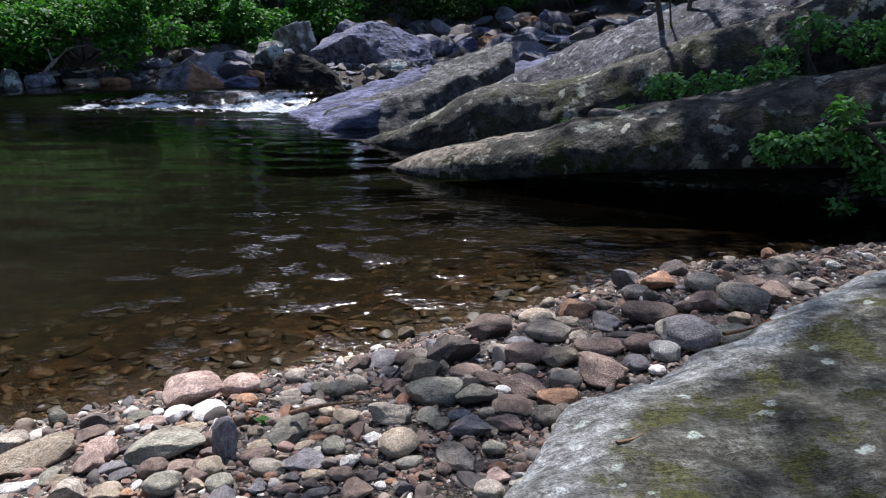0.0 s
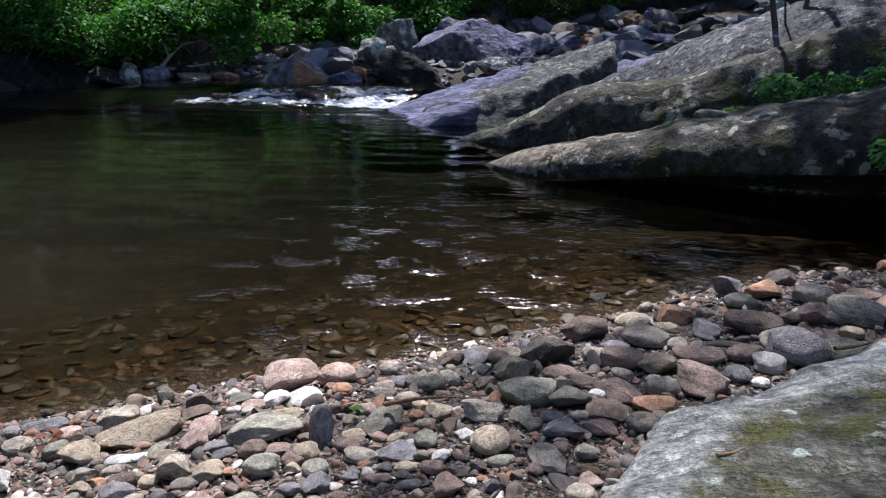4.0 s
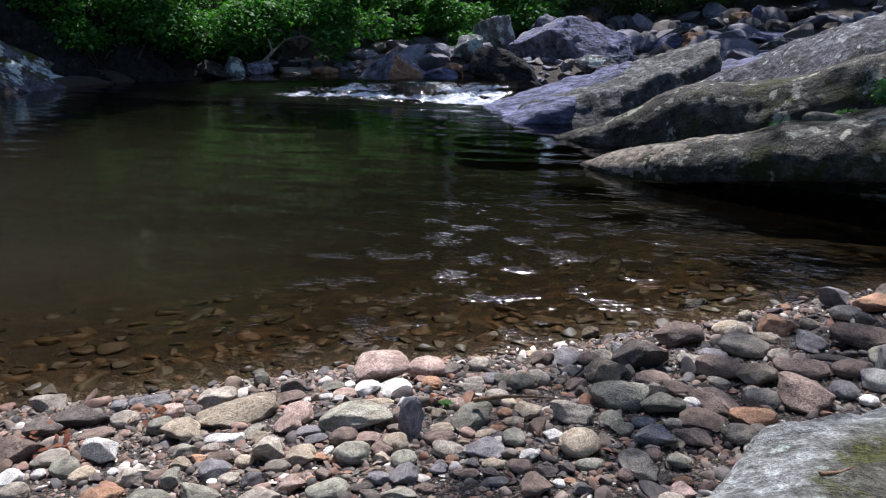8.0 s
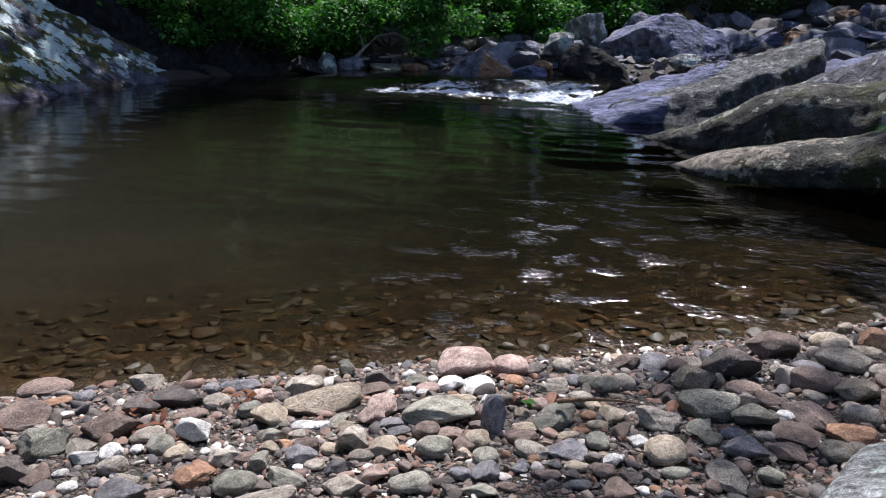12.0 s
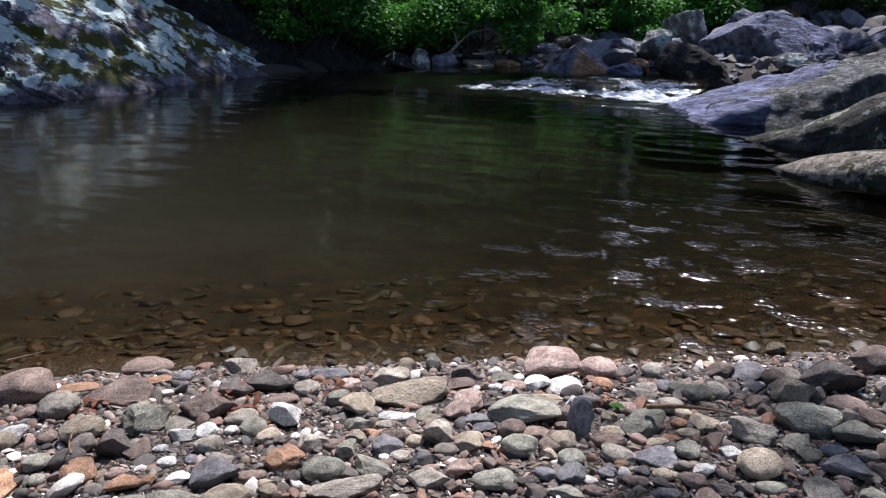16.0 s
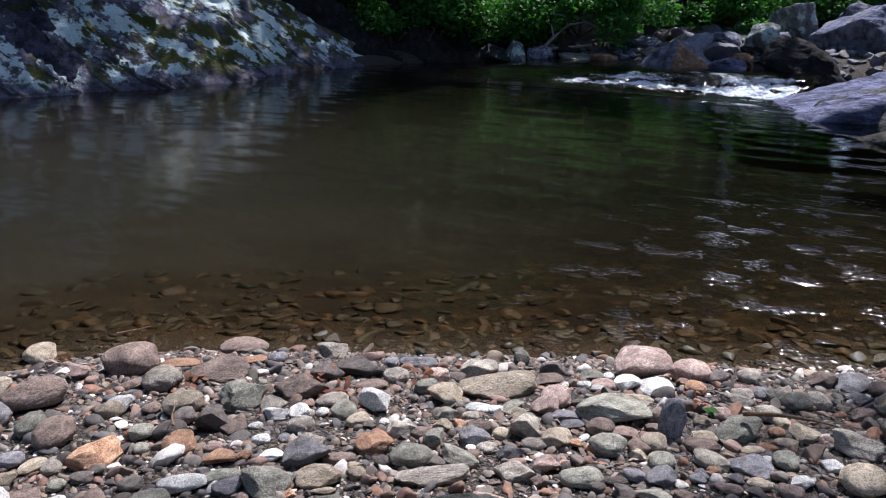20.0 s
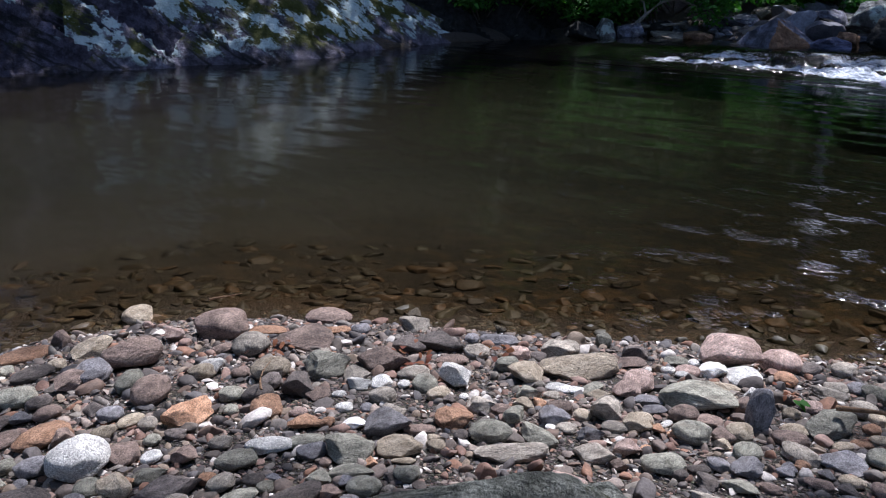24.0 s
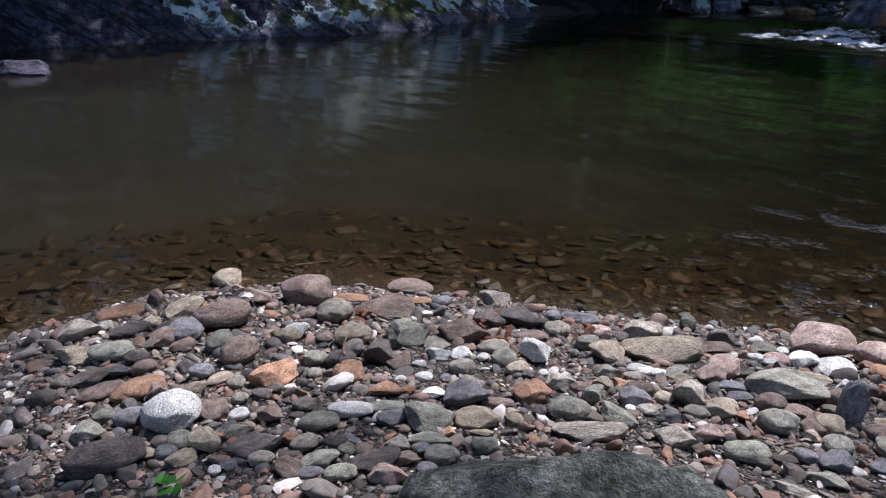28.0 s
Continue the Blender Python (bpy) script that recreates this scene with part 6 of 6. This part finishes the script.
cobble(-1.663, 0.734, 0.054, 0.050, 0.027, 68, "slate", "", 4)
cobble(-1.702, 0.705, 0.038, 0.040, 0.019, 97, "tan", "", 5)
cobble(-1.609, 0.750, 0.077, 0.054, 0.028, 106, "tan", "", 15)
cobble(-1.849, 0.699, 0.038, 0.040, 0.019, 72, "slate", "", 7)
cobble(-1.624, 0.898, 0.087, 0.051, 0.025, 70, "green", "", 17)
cobble(-1.528, 0.886, 0.153, 0.080, 0.042, 73, "dark", "long blackish stone in the shade", 9)
cobble(-1.629, 1.004, 0.075, 0.064, 0.035, 45, "brown", "", 10)
cobble(-1.506, 0.977, 0.043, 0.041, 0.022, 58, "orange", "", 2)
cobble(-1.644, 0.851, 0.037, 0.039, 0.017, 92, "orange", "", 12)
cobble(-1.479, 0.875, 0.061, 0.045, 0.025, 61, "grey", "", 4)
cobble(-1.509, 0.808, 0.040, 0.042, 0.019, 64, "slate", "", 14)
cobble(-1.514, 0.777, 0.030, 0.031, 0.015, 65, "white", "", 6)
cobble(-1.398, 0.903, 0.068, 0.072, 0.032, 85, "brown", "", 16)
cobble(-2.284, 0.716, 0.051, 0.053, 0.025, 75, "grey", "", 8)
cobble(-2.047, 1.332, 0.086, 0.064, 0.040, 67, "tan", "", 0)
cobble(-1.515, 1.066, 0.103, 0.072, 0.036, 49, "green", "olive cobble on the gravel", 1)
cobble(-1.516, 1.163, 0.121, 0.063, 0.031, 49, "white", "long pale grey stone on the gravel", 2)
cobble(-1.621, 1.100, 0.068, 0.050, 0.026, 45, "grey", "", 3)
cobble(-1.466, 1.242, 0.105, 0.051, 0.025, 55, "green", "", 4)
cobble(-1.411, 1.213, 0.075, 0.056, 0.035, 64, "slate", "", 14)
cobble(-1.331, 1.271, 0.121, 0.114, 0.056, 47, "green", "blue-green blocky stone with a white top", 15)
cobble(-1.250, 1.374, 0.132, 0.077, 0.039, 38, "tan", "khaki blocky stone on gravel", 16)
cobble(-1.218, 1.339, 0.067, 0.023, 0.012, 42, "tan", "", 27)
cobble(-1.272, 1.275, 0.045, 0.038, 0.021, 31, "orange", "", 9)
cobble(-1.354, 1.209, 0.032, 0.034, 0.016, 76, "brown", "", 1)
cobble(-1.272, 1.217, 0.117, 0.045, 0.024, 40, "green", "", 11)
cobble(-1.252, 1.178, 0.047, 0.045, 0.022, 85, "slate", "", 12)
cobble(-1.198, 1.182, 0.084, 0.062, 0.036, 52, "green", "", 4)
cobble(-1.162, 1.292, 0.065, 0.058, 0.033, 31, "green", "", 5)
cobble(-1.184, 1.262, 0.035, 0.037, 0.016, 43, "dark", "", 15)
cobble(-1.157, 1.223, 0.034, 0.024, 0.014, 50, "grey", "", 7)
cobble(-1.460, 0.985, 0.071, 0.053, 0.031, 78, "grey", "", 8)
cobble(-1.414, 1.040, 0.056, 0.042, 0.026, 62, "dark", "", 0)
cobble(-1.396, 1.079, 0.051, 0.030, 0.016, 53, "slate", "", 10)
cobble(-1.304, 1.145, 0.064, 0.049, 0.030, 23, "green", "", 11)
cobble(-1.373, 1.041, 0.047, 0.037, 0.024, 61, "green", "", 3)
cobble(-1.374, 0.962, 0.100, 0.058, 0.032, 63, "green", "", 13)
cobble(-1.286, 1.053, 0.127, 0.068, 0.038, 75, "dark", "", 14)
cobble(-1.304, 0.971, 0.077, 0.049, 0.028, 55, "green", "", 6)
cobble(-1.354, 0.924, 0.065, 0.036, 0.021, 57, "slate", "", 7)
cobble(-1.225, 1.041, 0.093, 0.058, 0.034, 38, "pink", "pale pinkish grey stone in the shade", 17)
cobble(-1.182, 1.120, 0.048, 0.051, 0.024, 47, "slate", "", 0)
cobble(-1.247, 1.120, 0.068, 0.045, 0.025, 55, "brown", "", 10)
cobble(-1.198, 1.445, 0.046, 0.048, 0.023, 39, "tan", "", 2)
cobble(-0.850, 1.512, 0.103, 0.067, 0.026, 8, "pink", "pale pinkish flat stone sunk in fine gravel", 24)
cobble(-0.666, 1.717, 0.043, 0.035, 0.022, 19, "dark", "", 4)
cobble(-0.641, 1.773, 0.058, 0.035, 0.018, 32, "dark", "", 5)
cobble(-0.601, 1.725, 0.055, 0.058, 0.025, 17, "dark", "", 15)
cobble(-0.545, 1.838, 0.079, 0.081, 0.037, -26, "slate", "", 16)
cobble(-0.611, 1.819, 0.061, 0.045, 0.026, -11, "slate", "", 8)
cobble(-0.480, 1.798, 0.054, 0.033, 0.017, 12, "brown", "", 0)
cobble(-0.529, 1.756, 0.093, 0.044, 0.023, 14, "green", "", 10)
cobble(-0.473, 1.920, 0.043, 0.046, 0.020, 11, "slate", "", 11)
cobble(-0.394, 1.950, 0.043, 0.045, 0.020, 9, "slate", "", 12)
cobble(-0.453, 1.964, 0.036, 0.030, 0.018, 11, "orange", "", 4)
cobble(-0.397, 1.892, 0.068, 0.042, 0.021, 9, "brown", "", 5)
cobble(-0.570, 1.662, 0.091, 0.031, 0.017, 17, "grey", "", 15)

for x, y, r, d, z in scatter(40, 0.025, 0.042, 40000, 0.85, -3.0, 0.1):
    fam = rng.choice(FAMILY) if d < 0.0 else "wet"
    cobble(x, y, 2 * r * rng.uniform(0.9, 1.25), 2 * r * rng.uniform(0.7, 1.0), 2 * r * rng.uniform(0.4, 0.8), rng.uniform(0, 360), fam,
           "" if d < 0 else "wet brown stone lying in the shallow water", rng.randrange(18), rng.gauss(0, 18), rng.gauss(0, 18))


def stone_stuff(name, spots, material, label, shapes, tilt=0.35, lift=0.45):
    verts, faces, k = [], [], 0
    for x, y, r, d, z in spots:
        v, f = rng.choice(shapes if r > 0.026 else FINE if r > 0.0125 else TINY)
        s = np.array([r * rng.uniform(0.95, 1.5), r * rng.uniform(0.65, 1.05), r * rng.uniform(0.35, 0.8)])
        m = np.array(Euler((rng.gauss(0, tilt), rng.gauss(0, tilt), rng.uniform(0, 6.28))).to_matrix())
        verts.append((v * s) @ m.T + (x, y, z + s[2] * lift - 0.003))
        faces.append(f + k)
        k += len(v)
    ob = mesh_object(name, np.concatenate(verts), np.concatenate(faces), material)
    ob.data.set_sharp_from_angle(angle=radians(40))
    return tagged(ob, label, "pebbles", kind="stuff")


for x, y, r, d, z in scatter(55, 0.03, 0.075, 9000, 0.8, 0.12, 0.75):
    cobble(x, y, 2 * r * rng.uniform(0.9, 1.3), 2 * r * rng.uniform(0.7, 1.0), 2 * r * rng.uniform(0.35, 0.6), rng.uniform(0, 360), "wet",
           "brown stone lying under the shallow water", 9 + rng.randrange(14), rng.gauss(0, 10), rng.gauss(0, 10), 0.3, "bed_stone", "stones under water")
mid = scatter(420, 0.024, 0.042, 30000, 0.8) + scatter(1000, 0.016, 0.027, 90000, 0.74, -3.0, 0.5) + scatter(7500, 0.008, 0.018, 330000, 0.56, -3.0, 0.1) + scatter(220, 0.026, 0.06, 9000, 0.6, 0.04, 0.45) + scatter(170, 0.03, 0.07, 5000, 0.6, 0.3, 1.4)
fine = scatter(20000, 0.004, 0.009, 420000, 0.55, -3.0, 0.15)

spots = mid + fine
stone_stuff("pebbles", [s for s in spots if s[3] < 0.02], M_pebble, "mixed grey, brown, pink and white pebbles of the shore", SMALL)
stone_stuff("bed_pebbles", [s for s in spots if s[3] >= 0.02], M_bed_stone, "brown pebbles under the shallow water", SMALL, 0.12, 0.1)

gen = np.random.default_rng(77)
bx, by = gen.uniform(-5.5, 5.5, 9000), gen.uniform(-5.5, 4.0, 9000)
br = gen.uniform(0.02, 0.07, 9000) ** 1.0
bd, bz = inside_dist(bx, by, POOL), ground_z(bx, by)
ba = np.degrees(np.arctan2(-bx, by))
bok = (bd < 0.05) & ((ba < -34) | (ba > 82) | (np.hypot(bx, by) < 1.2)) & (inside_dist(bx, by, NEAR_SLAB) < -0.03)
rest = [q for q in zip(bx[bok].tolist(), by[bok].tolist(), br[bok].tolist(), bd[bok].tolist(), bz[bok].tolist())][:2600]
FINE, keep_fine = TINY, FINE
stone_stuff("shore_gravel", rest, M_pebble, "mixed gravel of the shore behind the viewer", TINY)
FINE = keep_fine

# ---- litter ----
M_twig = bark_mat("twig_bark", (0.1, 0.055, 0.03), (0.26, 0.16, 0.09))
M_dead = leaf_mat("dead_leaves", (0.14, 0.04, 0.03), (0.24, 0.1, 0.05))


def twig(x, y, z, length, turn, r, label, seed):
    rr = random.Random(seed)
    a = radians(turn)
    v, f = wand(rr, (-math.cos(a) * length / 2, -math.sin(a) * length / 2, 0), (math.cos(a) * length / 2, math.sin(a) * length / 2, rr.uniform(0, 0.02)), r, 0.06, 9)
    ob = mesh_object("twig", v, f, M_twig)
    ob.location = (x, y, z)
    tagged(ob, label, "twig")


boulder(-0.66, 1.38, 0.26, 0.27, 0.24, 0.2, 25, M_sunk, "large greenish grey stone sunk in the gravel", 52, cuts=8, level=5, rough=0.14, name="cobble")
twig(0.46, 1.88, 0.376, 0.09, 30, 0.006, "short reddish brown twig on the bedrock slab", 1)
twig(-0.33, 2.25, 0.25, 0.24, 8, 0.008, "brown stick lying across the gravel", 2)
twig(1.02, 2.62, 0.35, 0.2, 25, 0.008, "dark reddish stick beside the bedrock slab", 3)
twig(-2.45, 1.72, 0.2, 0.12, 60, 0.005, "thin brown stick among cobbles", 4)
twig(-1.75, 1.35, 0.27, 0.14, 130, 0.004, "thin brown twig on the pebbles", 5)


def litter(name, x, y, spread, count, size, material, label, seed, lift=0.02):
    rr = random.Random(seed)
    v, f = leaf_cloud(rr, [(0, 0, lift, spread, spread, 0.012)], count, size, 1.5)
    ob = mesh_object(name, v, f, material)
    ob.location = (x, y, gz(x, y) + 0.015)
    tagged(ob, label, "leaves", kind="stuff" if count > 6 else "")


litter("dead_leaves", -1.62, 1.83, 0.1, 26, 0.032, M_dead, "reddish dead leaves between the pebbles", 21)
litter("dead_leaves", -1.45, 2.1, 0.08, 14, 0.032, M_dead, "reddish dead leaves between the pebbles", 22)
litter("dead_leaves", -2.05, 1.6, 0.08, 14, 0.032, M_dead, "reddish brown needles behind a dark stone", 23)
litter("dead_leaves", -0.62, 2.36, 0.06, 8, 0.032, M_dead, "rusty dead leaves on the gravel", 24)
litter("dead_leaves", 1.15, 2.72, 0.1, 9, 0.032, M_dead, "red leaves at the edge of the bedrock slab", 25, 0.12)
litter("green_leaf", -0.555, 2.25, 0.01, 3, 0.032, M_leaf, "bright green fallen leaf on the gravel", 26, 0.04)
litter("seedling", -1.47, 0.66, 0.03, 7, 0.06, M_leaf, "tiny green seedling between the stones", 27, 0.04)
